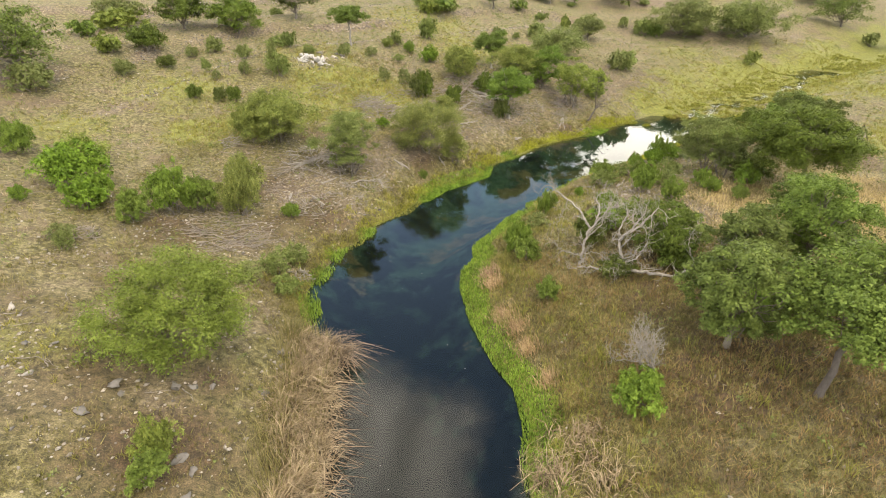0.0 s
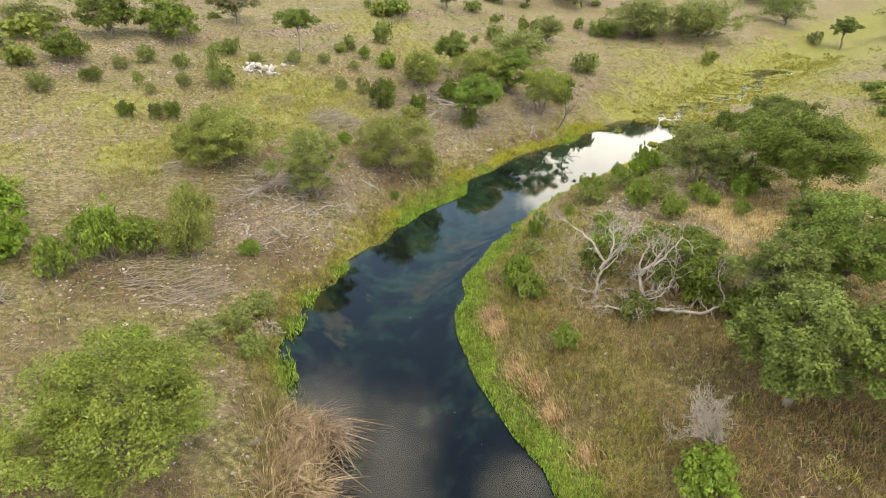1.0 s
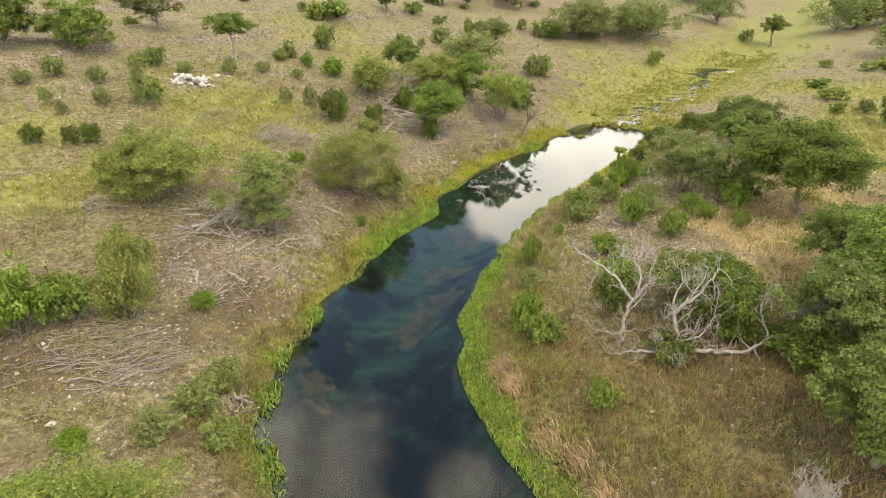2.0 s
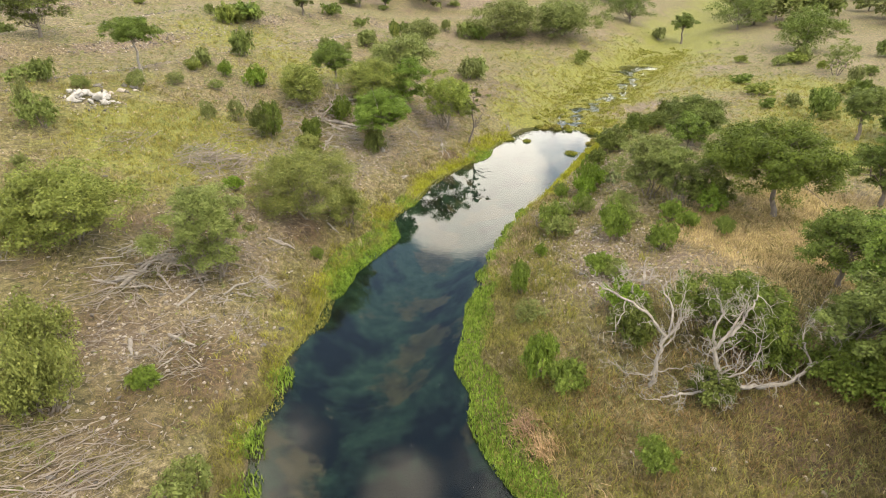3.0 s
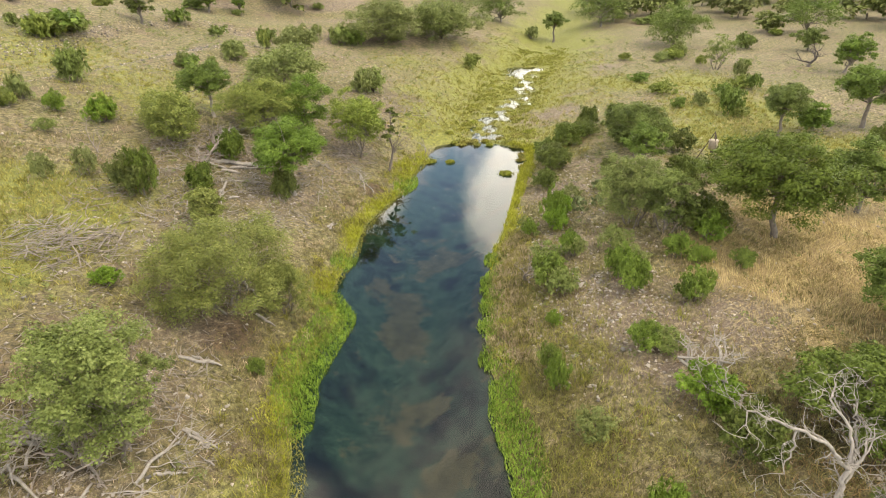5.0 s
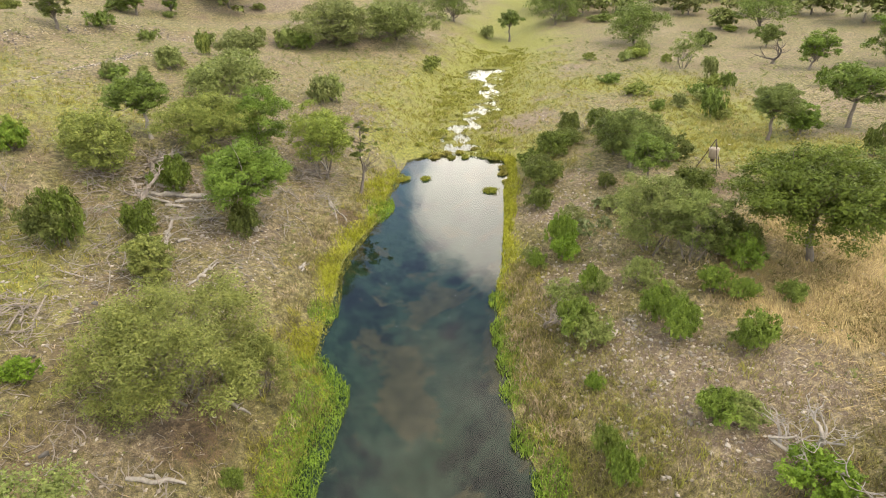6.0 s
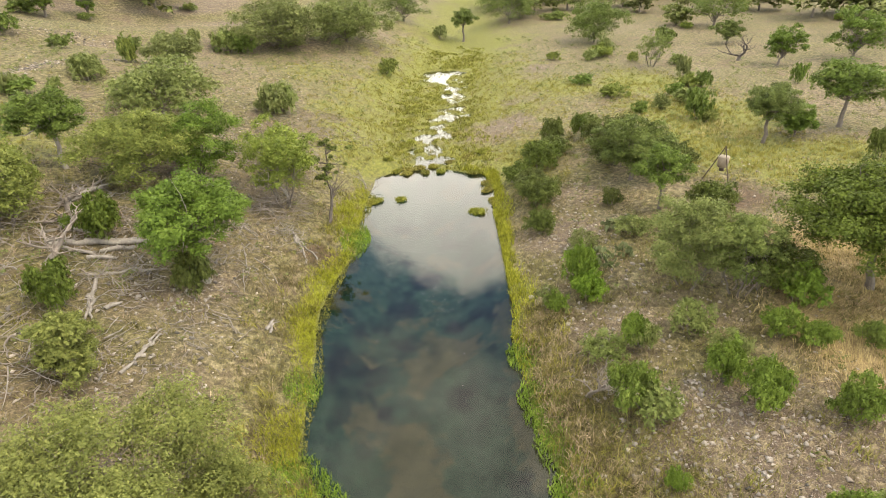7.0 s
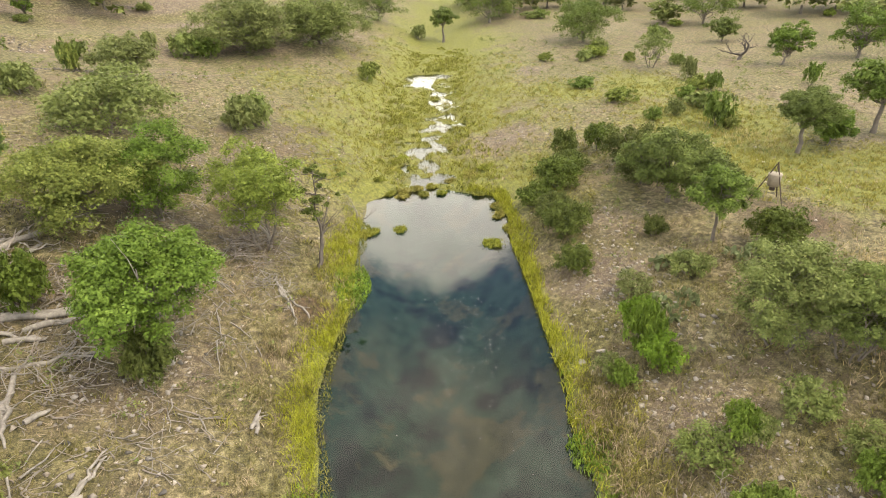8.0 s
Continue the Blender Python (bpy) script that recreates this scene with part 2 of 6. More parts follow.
def ground_material():
    m, n = material("dry_grassland")
    where = n.add("ShaderNodeTexCoord").outputs["Object"]
    a = n.add("ShaderNodeSeparateColor", None, Color=n.add("ShaderNodeAttribute", {"attribute_name": "cover"}).outputs["Color"])
    b = n.add("ShaderNodeSeparateColor", None, Color=n.add("ShaderNodeAttribute", {"attribute_name": "soil"}).outputs["Color"])
    broad = n.noise(where, 0.11, 5.0, 0.6)
    mid = n.noise(where, 0.7, 6.0, 0.65)
    tuft = n.noise(where, 4.5, 5.0, 0.7)
    grain = n.noise(where, 26.0, 4.0, 0.7)
    dry = n.ramp(tuft, (0.36, (0.064, 0.05, 0.027)), (0.5, (0.182, 0.144, 0.077)), (0.64, (0.36, 0.293, 0.172))).outputs[0]
    olive = n.ramp(tuft, (0.36, (0.054, 0.048, 0.016)), (0.5, (0.145, 0.128, 0.048)), (0.65, (0.28, 0.246, 0.11))).outputs[0]
    base = n.mix(n.ramp(n.math("ADD", n.math("MULTIPLY", broad, 0.5), n.math("MULTIPLY", mid, 0.5)), (0.38, 0.0), (0.53, 1.0)).outputs[0], dry, olive)
    earth = n.ramp(mid, (0.35, (0.11, 0.075, 0.049)), (0.65, (0.24, 0.17, 0.116))).outputs[0]
    base = n.mix(n.ramp(n.noise(where, 0.42, 6.0, 0.7), (0.51, 0.0), (0.66, 0.7)).outputs[0], base, earth)

    def layer(value, below, above, soft=0.16):
        k = n.math("ADD", value, n.math("MULTIPLY", n.math("SUBTRACT", n.math("ADD", n.math("MULTIPLY", mid, 0.55), n.math("MULTIPLY", tuft, 0.45)), 0.5), 1.3))
        return n.mix(n.ramp(k, (0.5 - soft, 0.0), (0.5 + soft, 1.0)).outputs[0], below, above)

    red = n.ramp(tuft, (0.36, (0.046, 0.031, 0.016)), (0.64, (0.16, 0.105, 0.056))).outputs[0]
    gold = n.ramp(tuft, (0.3, (0.2, 0.14, 0.06)), (0.7, (0.44, 0.33, 0.16))).outputs[0]
    green = n.ramp(tuft, (0.3, (0.1, 0.106, 0.018)), (0.7, (0.265, 0.268, 0.058))).outputs[0]
    warp = n.add("ShaderNodeVectorMath", {"operation": "ADD"}, i0=where, i1=n.noise(where, 5.0, 3.0, 0.6, "Color")).outputs[0]
    pebble = n.add("ShaderNodeTexVoronoi", None, Vector=warp, Scale=11.0, Randomness=1.0)
    chip = n.ramp(n.add("ShaderNodeSeparateColor", None, Color=pebble.outputs["Color"]), (0.0, (0.085, 0.06, 0.042)), (0.55, (0.19, 0.142, 0.105)), (0.85, (0.3, 0.243, 0.195)), (1.0, (0.46, 0.41, 0.36))).outputs[0]
    gravel = n.mix(n.ramp(pebble.outputs["Distance"], (0.3, 0.0), (0.65, 1.0)).outputs[0], chip, (0.12, 0.085, 0.058))
    gravel = n.mix(n.ramp(tuft, (0.4, 0.0), (0.62, 0.75)).outputs[0], gravel, dry)
    c = layer(b.outputs[0], base, red)
    c = layer(a.outputs[2], c, gold)
    c = layer(a.outputs[1], c, gravel)
    c = layer(a.outputs[0], c, green)
    mud = n.ramp(mid, (0.3, (0.035, 0.03, 0.024)), (0.7, (0.11, 0.095, 0.075))).outputs[0]
    c = n.mix(n.ramp(b.outputs[1], (0.35, 0.0), (0.65, 1.0)).outputs[0], c, mud)
    # the bed of the pool: silt, weed, and a dark tone for light lost in depth
    weed = n.noise(where, 0.62, 7.0, 0.62)
    clump = n.noise(where, 1.6, 6.0, 0.7)
    silt = n.ramp(clump, (0.3, (0.17, 0.14, 0.08)), (0.7, (0.5, 0.38, 0.24))).outputs[0]
    algae = n.ramp(clump, (0.3, (0.04, 0.115, 0.1)), (0.7, (0.2, 0.36, 0.29))).outputs[0]
    depth_dark = n.ramp(clump, (0.3, (0.008, 0.014, 0.026)), (0.7, (0.03, 0.045, 0.06))).outputs[0]
    shoal = n.math("ADD", b.outputs[2], n.math("MULTIPLY", n.math("SUBTRACT", weed, 0.5), 1.7))
    bed = n.mix(n.ramp(shoal, (0.18, 0.0), (0.48, 1.0)).outputs[0], depth_dark, algae)
    shoal = n.math("ADD", b.outputs[2], n.math("MULTIPLY", n.math("SUBTRACT", n.noise(where, 0.4, 7.0, 0.62), 0.5), 2.4))
    bed = n.mix(n.ramp(shoal, (0.54, 0.0), (0.7, 0.85)).outputs[0], bed, silt)
    z = n.add("ShaderNodeSeparateXYZ", None, Vector=where).outputs[2]
    c = n.mix(n.ramp(n.math("ADD", n.math("MULTIPLY", z, -4.0), 0.2), (0.15, 0.0), (0.4, 1.0)).outputs[0], c, bed)
    c = n.mix(1.0, c, n.ramp(grain, (0.38, 0.4), (0.6, 1.05)).outputs[0], "MULTIPLY")
    h = n.math("ADD", n.math("MULTIPLY", tuft, 0.7), n.math("MULTIPLY", grain, 0.3))
    bump = n.add("ShaderNodeBump", None, Strength=0.8, Distance=0.12, Height=h)
    finish(n, n.add("ShaderNodeBsdfPrincipled", None, Base_Color=c, Roughness=0.95, Normal=bump))
    return m


GROUND = ground_material()


def water_material(name, ripple):
    """Slightly cloudy water: a mirror by Fresnel over a see-through body. ripple: height of its small waves."""
    m, n = material(name)
    where = n.add("ShaderNodeTexCoord").outputs["Object"]
    bump = n.add("ShaderNodeBump", None, Strength=1.0, Distance=ripple, Height=n.noise(where, 2.6, 3.0, 0.5))
    clear = n.add("ShaderNodeBsdfTransparent", None, Color=(0.215, 0.26, 0.215))
    cloudy = n.add("ShaderNodeBsdfDiffuse", None, Color=(0.0005, 0.0008, 0.0011))
    body = n.add("ShaderNodeAddShader", None, i0=clear, i1=cloudy)
    gloss = n.add("ShaderNodeBsdfGlossy", None, Color=(1, 1, 1), Roughness=0.0, Normal=bump)
    fac = n.add("ShaderNodeFresnel", None, IOR=1.36, Normal=bump)
    finish(n, n.add("ShaderNodeMixShader", None, i0=fac, i1=body, i2=gloss))
    return m


WATER = water_material("pool_water", 0.0012)
BROOK_WATER = water_material("brook_water", 0.03)


def plain(name, colour, rough, metal=0.0):
    m, n = material(name)
    where = n.add("ShaderNodeTexCoord").outputs["Object"]
    k = n.noise(where, 9.0, 6.0, 0.65)
    c = n.mix(1.0, colour, n.ramp(k, (0.3, 0.65), (0.7, 1.0)).outputs[0], "MULTIPLY")
    finish(n, n.add("ShaderNodeBsdfPrincipled", None, Base_Color=c, Roughness=rough, Metallic=metal))
    return m


STEEL = plain("rusty_steel", (0.1, 0.075, 0.06), 0.7, 0.4)
DRUM = plain("galvanised_drum", (0.29, 0.245, 0.18), 0.6, 0.0)
PETAL = plain("fallen_petals", (0.75, 0.77, 0.72), 0.6)


# ---- the lie of the land ----
LEFT = [(-2.0, -30), (-2.3, 2), (-2.7, 6.8), (-3.1, 8.6), (-3.5, 11), (-3.5, 12.6), (-4.7, 15.1), (-5.7, 17.8), (-5.3, 20.6), (-5.3, 22.0), (-4.4, 23.1), (-3.8, 25.4), (-2.4, 27.2), (-1.6, 29.2), (-0.7, 31.4), (1.0, 33.0), (2.5, 34.2), (2.9, 36.1), (5.0, 38.5), (7.7, 41.8), (9.8, 43.3), (11.7, 44.5), (13.8, 46.7), (16.0, 48.8), (18.8, 51.3), (20.9, 51.2), (22.9, 49.1), (23.6, 46.4)]
RIGHT = [(4.0, -30), (3.7, 2), (3.5, 7.0), (3.4, 8.2), (3.6, 9.5), (3.4, 11.4), (2.8, 12.6), (1.85, 15.5), (1.4, 18.2), (1.4, 19.8), (2.0, 21.1), (1.95, 22.6), (2.9, 24.2), (3.9, 26.3), (4.7, 27.2), (6.1, 29.4), (7.8, 31.4), (9.4, 33.2), (11.2, 35.0), (12.6, 36.0), (15.0, 38.2), (17.4, 40.4), (19.2, 42.2), (21.8, 44.2), (23.6, 46.4)]
BROOK = [(21.5, 48.0), (25.0, 52.0), (28.5, 55.5), (34.0, 60.5), (40.0, 65.0), (47.0, 70.0), (54.0, 75.5), (66.0, 86.0), (90.0, 104.0), (140.0, 140.0)]

def segment_distance(x, y, line):
    """Distance to a polyline, and the sign of the side (left positive)."""
    best = np.full(x.shape, 1e9); side = np.zeros(x.shape)
    for (ax, ay), (bx, by) in zip(line, line[1:]):
        ux, uy = bx - ax, by - ay
        s = np.clip(((x - ax) * ux + (y - ay) * uy) / (ux * ux + uy * uy), 0, 1)
        d = np.hypot(x - ax - s * ux, y - ay - s * uy)
        cross = ux * (y - ay) - uy * (x - ax)
        near = d < best
        best = np.where(near, d, best); side = np.where(near, np.sign(cross), side)
    return best, side

def inside(x, y, ring):
    res = np.zeros(x.shape, bool)
    for (ax, ay), (bx, by) in zip(ring, ring[1:] + ring[:1]):
        if ay == by: continue
        cut = ((ay > y) != (by > y)) & (x < (bx - ax) * (y - ay) / (by - ay) + ax)
        res ^= cut
    return res
POOL = LEFT + RIGHT[::-1][1:]
SPINE = [(1.0, -30), (0.6, 2), (0.2, 8), (-0.5, 12), (-1.8, 17), (-1.8, 21), (-0.5, 25.5), (2.2, 29.5), (5.0, 33.5), (9.0, 38.0), (13.5, 42.0), (18.0, 46.0)] + BROOK
def rise(s):
    return np.interp(s, [2, 5, 14, 40, 80, 200, 1500], [0, .12, .42, 1.15, 2.6, 6, 30])
def fall(x, y):
    """Signed distance from the waterline, side of the valley, height of the valley floor."""
    d1, _ = segment_distance(x, y, POOL + POOL[:1])
    d1 = np.where(inside(x, y, POOL), -d1, d1)
    d2, _ = segment_distance(x, y, BROOK)
    _, side = segment_distance(x, y, SPINE)
    s = (x - 21.5) * 0.76 + (y - 48) * 0.65          # metres up the brook
    floor = rise(s)
    d2 = d2 - np.interp(s, [0, 3, 10, 40, 60], [0.8, 2.6, 3.0, 2.0, 1.0])
    return d1, d2, side, floor
L_D, L_Z = [0, .6, 1.5, 3.5, 8, 14, 24, 45, 100, 400, 2000], [0, .24, .64, 1.55, 3.1, 4.8, 7.2, 10.6, 17, 36, 90]
R_D, R_Z = [0, .6, 1.6, 4, 8, 16, 30, 60, 120, 400, 2000], [0, .2, .55, 1.15, 1.4, 1.2, 1.2, 2.0, 6, 22, 70]
def base_height(x, y):
    d1, d2, side, floor = fall(x, y)
    d = np.minimum(d1, np.maximum(d2, 0.02))
    gentle = 1 - blob(x, y, -20, 28, 13, 0.24) - blob(x, y, 26, 82, 13, 0.3)
    up = np.where(side > 0, np.interp(d, L_D, L_Z) * gentle, np.interp(d, R_D, R_Z))
    z = np.where(d1 < 0, np.maximum(d1 * 0.55, -1.1), up + floor * np.clip(d1 / 2, 0, 1))
    return z


def blob(x, y, cx, cy, r, k=1.0):
    """A soft round patch."""
    return k * np.exp(-((x - cx) ** 2 + (y - cy) ** 2) / (r * r))


def rolling(x, y, s, seed=0.0):
    """Cheap smooth noise from summed waves, -1 to 1."""
    r = np.zeros(np.shape(x))
    for i in range(6):
        a = 1.7 * i + seed
        f = (1 + 0.37 * i) / s
        r = r + np.sin(f * (x * math.cos(a) + y * math.sin(a)) * 2.0 + 3.1 * a) / (1 + 0.3 * i)
    return r / 3.4


def shaped(x, y):
    """Height of the ground, worked out."""
    z = base_height(x, y)
    d1, d2, side, floor = fall(x, y)
    rough = np.clip(d1 / 3, 0, 1) * np.clip(d2 / 3, 0.15, 1)
    z = z + rough * (0.10 * rolling(x, y, 3.1) + 0.22 * rolling(x, y, 11.0, 2.0) + 0.035 * rolling(x, y, 0.9, 5.0))
    z = z + 0.07 * np.clip(d1 + 0.6, 0, 1) * np.clip(1.4 - d1, 0, 1) * rolling(x, y, 1.3, 1.0)
    # stone ledges across the far slope
    ledge = np.where(side > 0, np.clip((d1 - 16) / 6, 0, 1) * np.clip((60 - d1) / 10, 0, 1), 0)
    z = z + ledge * 0.35 * np.tanh(4 * np.sin(d1 * 0.42 + 1.2 * rolling(x, y, 14.0, 3.0)))
    # hummocks and hollows of the marshy floor along a wandering thread of water
    s = (x - 21.5) * 0.76 + (y - 48) * 0.65
    t = (48 - y) * -0.76 - (x - 21.5) * 0.65
    bends = np.interp(s, [2, 5, 8, 12, 15, 18, 21, 26, 31, 36], [1.2, 1.7, 1.6, 0.6, -0.7, -0.8, 0.2, -0.5, -0.6, 0.0])
    thread = np.abs(t - bends - 0.35 * np.sin(s * 1.3))
    pools = sum(np.exp(-((s - c) / 1.4) ** 2) for c in (3.5, 8.0, 13.6, 20.4, 23.2, 30.6))
    bog = np.clip(0.9 - d2 / 1.2, 0, 1) * np.clip((d1 + 0.7) / 0.9, 0, 1) * np.clip(s / 1.2, 0, 1) * np.clip((36 - s) / 6, 0, 1)
    z = z + bog * (0.015 - 0.085 * pools + 0.075 * np.clip(thread - 0.5, 0, 4) + 0.12 * rolling(x, y, 1.5, 2.3) + 0.2 * rolling(x, y, 0.75, 4.1)) + 0.12 * np.clip((s - 31) / 3, 0, 1) * np.clip(1 - d2 / 3, 0, 1)
    return z


def covered(x, y):
    """What covers the ground: green, stony, golden; red soil, mud, silt of the bed."""
    d1, d2, side, floor = fall(x, y)
    wob = 0.6 * rolling(x, y, 2.5, 4.0)
    left = side > 0
    strip = np.where(left, np.clip(1.2 + wob - d1, 0, 1) * np.clip((y - 22) / 3, 0.25, 1) * 0.75 * (x < 17), np.clip(0.9 + wob - d1, 0, 1))
    valley = np.clip(1.2 - d2 / 9.0 + 0.4 * wob, 0, 1) * (0.72 + 0.2 * rolling(x, y, 1.8, 2.0))
    green = np.maximum(strip, valley) * (d1 > -0.3)
    field = 0.0
    for p in ((-16.48, 32.15, 3, .9), (-8.37, 39.1, 3, .75), (-14.41, 33.8, 3, .85), (-3.2, 27.48, 2, .6), (-20.16, 38.53, 6, .6), (-9.85, 37.27, 3, .6), (-24.01, 30.02, 4, .6), (1.61, 58.93, 7, .6), (-8.3, 43.36, 6, 1.05), (-11.7, 9.8, 3, .5), (-7.45, 43.76, 5, .6), (-2.65, 44.77, 3, .5), (-4.08, 68.68, 9, .6), (-12.34, 49.95, 8, .5), (34, 36, 6, 1.0), (31.9, 31.4, 4, .85), (40, 40, 7, .85), (46, 47, 7, .75), (41, 52, 5, .75), (37, 30, 4, .8), (-5.98, 37.07, 3, .45), (27.7, 69.57, 7, .5), (58, 74, 10, .6), (-6, 18.5, 2.5, .5)):
        field = np.maximum(field, blob(x, y, *p))
    green = np.maximum(green, field) * (1 - blob(x, y, 29.6, 50.6, 2.8, 0.75))
    ledge = np.where(left, np.clip((d1 - 14) / 6, 0, 1) * np.clip((60 - d1) / 10, 0, 1), 0) * np.exp(-(np.sin(d1 * 0.42 + 1.2 * rolling(x, y, 14.0, 3.0)) * 2.2) ** 2) * (0.75 + 0.6 * rolling(x, y, 5.0, 6.0))
    stony = np.where(left, (0.4 + 0.3 * rolling(x, y, 2.2, 7.0)) * np.clip((d1 - 1.2) / 2, 0, 1) * np.clip((11 - d1) / 4, 0, 1) * np.clip((y - 18) / 4, 0, 1), 0.0)
    for p in ((10.2, 27.2, 3.2, 1.0), (12.4, 24, 3, .95), (18.2, 37.5, 2.5, .8), (12.7, 32, 3, .7), (9.2, 24.4, 2.6, .9), (15, 29.5, 3, .5), (22, 39, 2.5, .6), (-8.79, 25.95, 2.5, .65), (-5.3, 26.93, 2, .6), (3.13, 43.97, 3, .55), (-3.51, 40.85, 3, .6), (-7.19, 28.43, 2.5, .65), (-9.46, 20.41, 2.5, .55), (27, 52, 3, .6), (31, 50.5, 3.5, .75), (23.94, 55.93, 3, .6), (35, 54, 3, .7), (-12, 8, 4, .45), (-7.36, 8.82, 2, .5), (46, 58.5, 2.5, .8), (-12.33, 47.27, 2.5, .6), (16.13, 56.38, 4, .5)):
        stony = np.maximum(stony, blob(x, y, *p))
    stony = np.maximum(stony, ledge)
    gold = 0.0
    for p in ((16, 25, 3, .9), (13.8, 21.8, 2.5, .6), (17.5, 26.8, 2.5, .8), (18.6, 23.2, 3.8, 1.1), (23, 25.5, 4.2, 1.1), (16, 22, 3, .6), (20, 20, 4, .6), (30, 22, 7, .65), (37, 37, 3, .5), (14.5, 12, 3, .4)):
        gold = np.maximum(gold, blob(x, y, *p))
    red = 0.0
    for p in ((-9.73, 8.73, 4, .55), (-13.39, 11.44, 4, .45), (-6.5, 7, 3, .7), (-11.81, 15.26, 3, .5), (-18, 8, 6, .4), (-6.49, 24.92, 3.2, .72), (-9.49, 26.47, 3.2, .68), (-8.48, 22.44, 2.5, .6), (11, 19.5, 3, .6), (9, 22.5, 2.5, .5), (8, 7, 3, .5), (-2.01, 34.28, 1.8, .8), (9.94, 44.81, 1.2, .75), (9.4, 10.3, 3.0, .85), (9.4, 15, 3.4, .8), (10.5, 17.5, 2.5, .8), (12, 12.5, 4, .8), (-9.97, 20.94, 2, .5), (26, 32.6, 3, .7), (22, 37.5, 2, .55), (-6.41, 10.06, 1.4, .6), (13.5, 8, 3.0, .7), (-9, 8, 2.5, .5), (-12.46, 19.93, 3, .6), (-7.98, 22.94, 2.5, .5)):
        red = np.maximum(red, blob(x, y, *p))
    litter = np.where(left, (0.4 + 0.25 * rolling(x, y, 3.3, 2.0)) * np.clip((d1 - 1.5) / 2, 0, 1) * np.clip((13 - d1) / 4, 0, 1) * np.clip((y - 19) / 4, 0, 1), 0.0)
    red = np.maximum(red, litter)
    mud = np.clip(0.55 - np.abs(d1 - 0.05) * 3, 0, 1) + np.clip(0.5 - np.abs(d2 + 1.0) * 0.35, 0, 1) * (d1 > 0.3) * np.clip(0.8 + wob, 0, 1)
    # low values downstream paint the bed dark, as if the water deepened
    silt = np.interp(y, [5, 12, 22, 30, 36, 42, 50], [0.02, 0.1, 0.2, 0.3, 0.38, 0.45, 0.5]) + np.clip(1 + d1 / 0.7, 0, 1) * 0.28 + blob(x, y, -4.8, 20.9, 1.3, 0.5) + blob(x, y, 6.0, 32.5, 2.0, 0.15)
    for cx, cy, r in ((4.0, 31.8, 1.5), (1.9, 28.8, 1.5), (1.2, 25.7, 1.5), (0.1, 28.6, 1.1), (12.4, 40, 1.2), (10.1, 37.7, 1.4), (8.5, 36.4, 1.6), (4.9, 33.6, 1.7), (6.8, 38.5, 0.8), (-0.3, 23.9, 1.4)):
        silt = silt + blob(x, y, cx, cy, r, 0.36)
    # dark spots painted into the bed along the deep-looking channels
    for cx, cy, r in ((9.4, 38.3, 0.8), (11.4, 40.2, 0.7), (11.5, 38.1, 0.7), (7.1, 38.2, 0.9), (8.8, 35.6, 0.8), (-1.2, 26.4, 1.1), (2.7, 27.6, 0.6), (6.1, 38.9, 0.9), (13.2, 41.4, 0.7)):
        silt = silt - blob(x, y, cx, cy, r, 0.42)
    return green, stony, gold, red, np.clip(mud, 0, 1), np.clip(silt, 0, 1)


def spaced(lo, hi, step, far, grow):
    """Even steps from lo to hi, then wider and wider ones out to far on both sides."""
    mid = list(np.arange(lo, hi + 1e-6, step))
    out, s, p = [], step, hi
    while p < far:
        s *= grow
        p += s
        out.append(p)
    under, s, p = [], step, lo
    while p > -far:
        s *= grow
        p -= s
        under.append(p)
    return np.array(under[::-1] + mid + out)


XS, YS = spaced(-13, 38, 0.32, 1600, 1.1), spaced(4, 66, 0.32, 1600, 1.1)
GX, GY = [g.ravel() for g in np.meshgrid(XS, YS)]
LAND = shaped(GX, GY)
COVER = [c + 0 * GX for c in covered(GX, GY)]
SHORE = fall(GX, GY)


def lookup(grid, x, y):
    """A value of the land between the corners of its grid."""
    x, y = np.asarray(x, float), np.asarray(y, float)
    i = np.clip(np.searchsorted(XS, x) - 1, 0, len(XS) - 2)
    j = np.clip(np.searchsorted(YS, y) - 1, 0, len(YS) - 2)
    u, v = (x - XS[i]) / (XS[i + 1] - XS[i]), (y - YS[j]) / (YS[j + 1] - YS[j])
    k = j * len(XS) + i
    return (grid[k] * (1 - u) + grid[k + 1] * u) * (1 - v) + (grid[k + len(XS)] * (1 - u) + grid[k + len(XS) + 1] * u) * v


def height(x, y):
    return lookup(LAND, x, y)


def zones(x, y):
    return [lookup(c, x, y) for c in COVER]


def dist(x, y):
    """Distance from the pool and from the brook, and the side of the valley."""
    return lookup(SHORE[0], x, y), lookup(SHORE[1], x, y), np.sign(lookup(SHORE[2], x, y))


# ---- builders ----
def mesh_of(name, verts, quads, mat, smooth=False):
    """A mesh from arrays of corners and of four-sided (or three-sided) faces."""
    me = bpy.data.meshes.new(name)
    verts, quads = np.asarray(verts, np.float32), np.asarray(quads, np.int32)
    me.vertices.add(len(verts))
    me.vertices.foreach_set("co", verts.ravel())
    me.loops.add(quads.size)
    me.loops.foreach_set("vertex_index", quads.ravel())
    me.polygons.add(len(quads))
    me.polygons.foreach_set("loop_start", np.arange(0, quads.size, quads.shape[1], dtype=np.int32))
    if smooth:
        me.polygons.foreach_set("use_smooth", np.ones(len(quads), bool))
    me.update(calc_edges=True)
    me.materials.append(mat)
    return me


def part(name, me, parent, label=""):
    ob = new(name, me)
    ob.parent = parent
    if label:
        tagged(ob, label)
    return ob


def stands_at(x, y, dz=0.0):
    return float(height(np.array([float(x)]), np.array([float(y)]))[0]) + dz


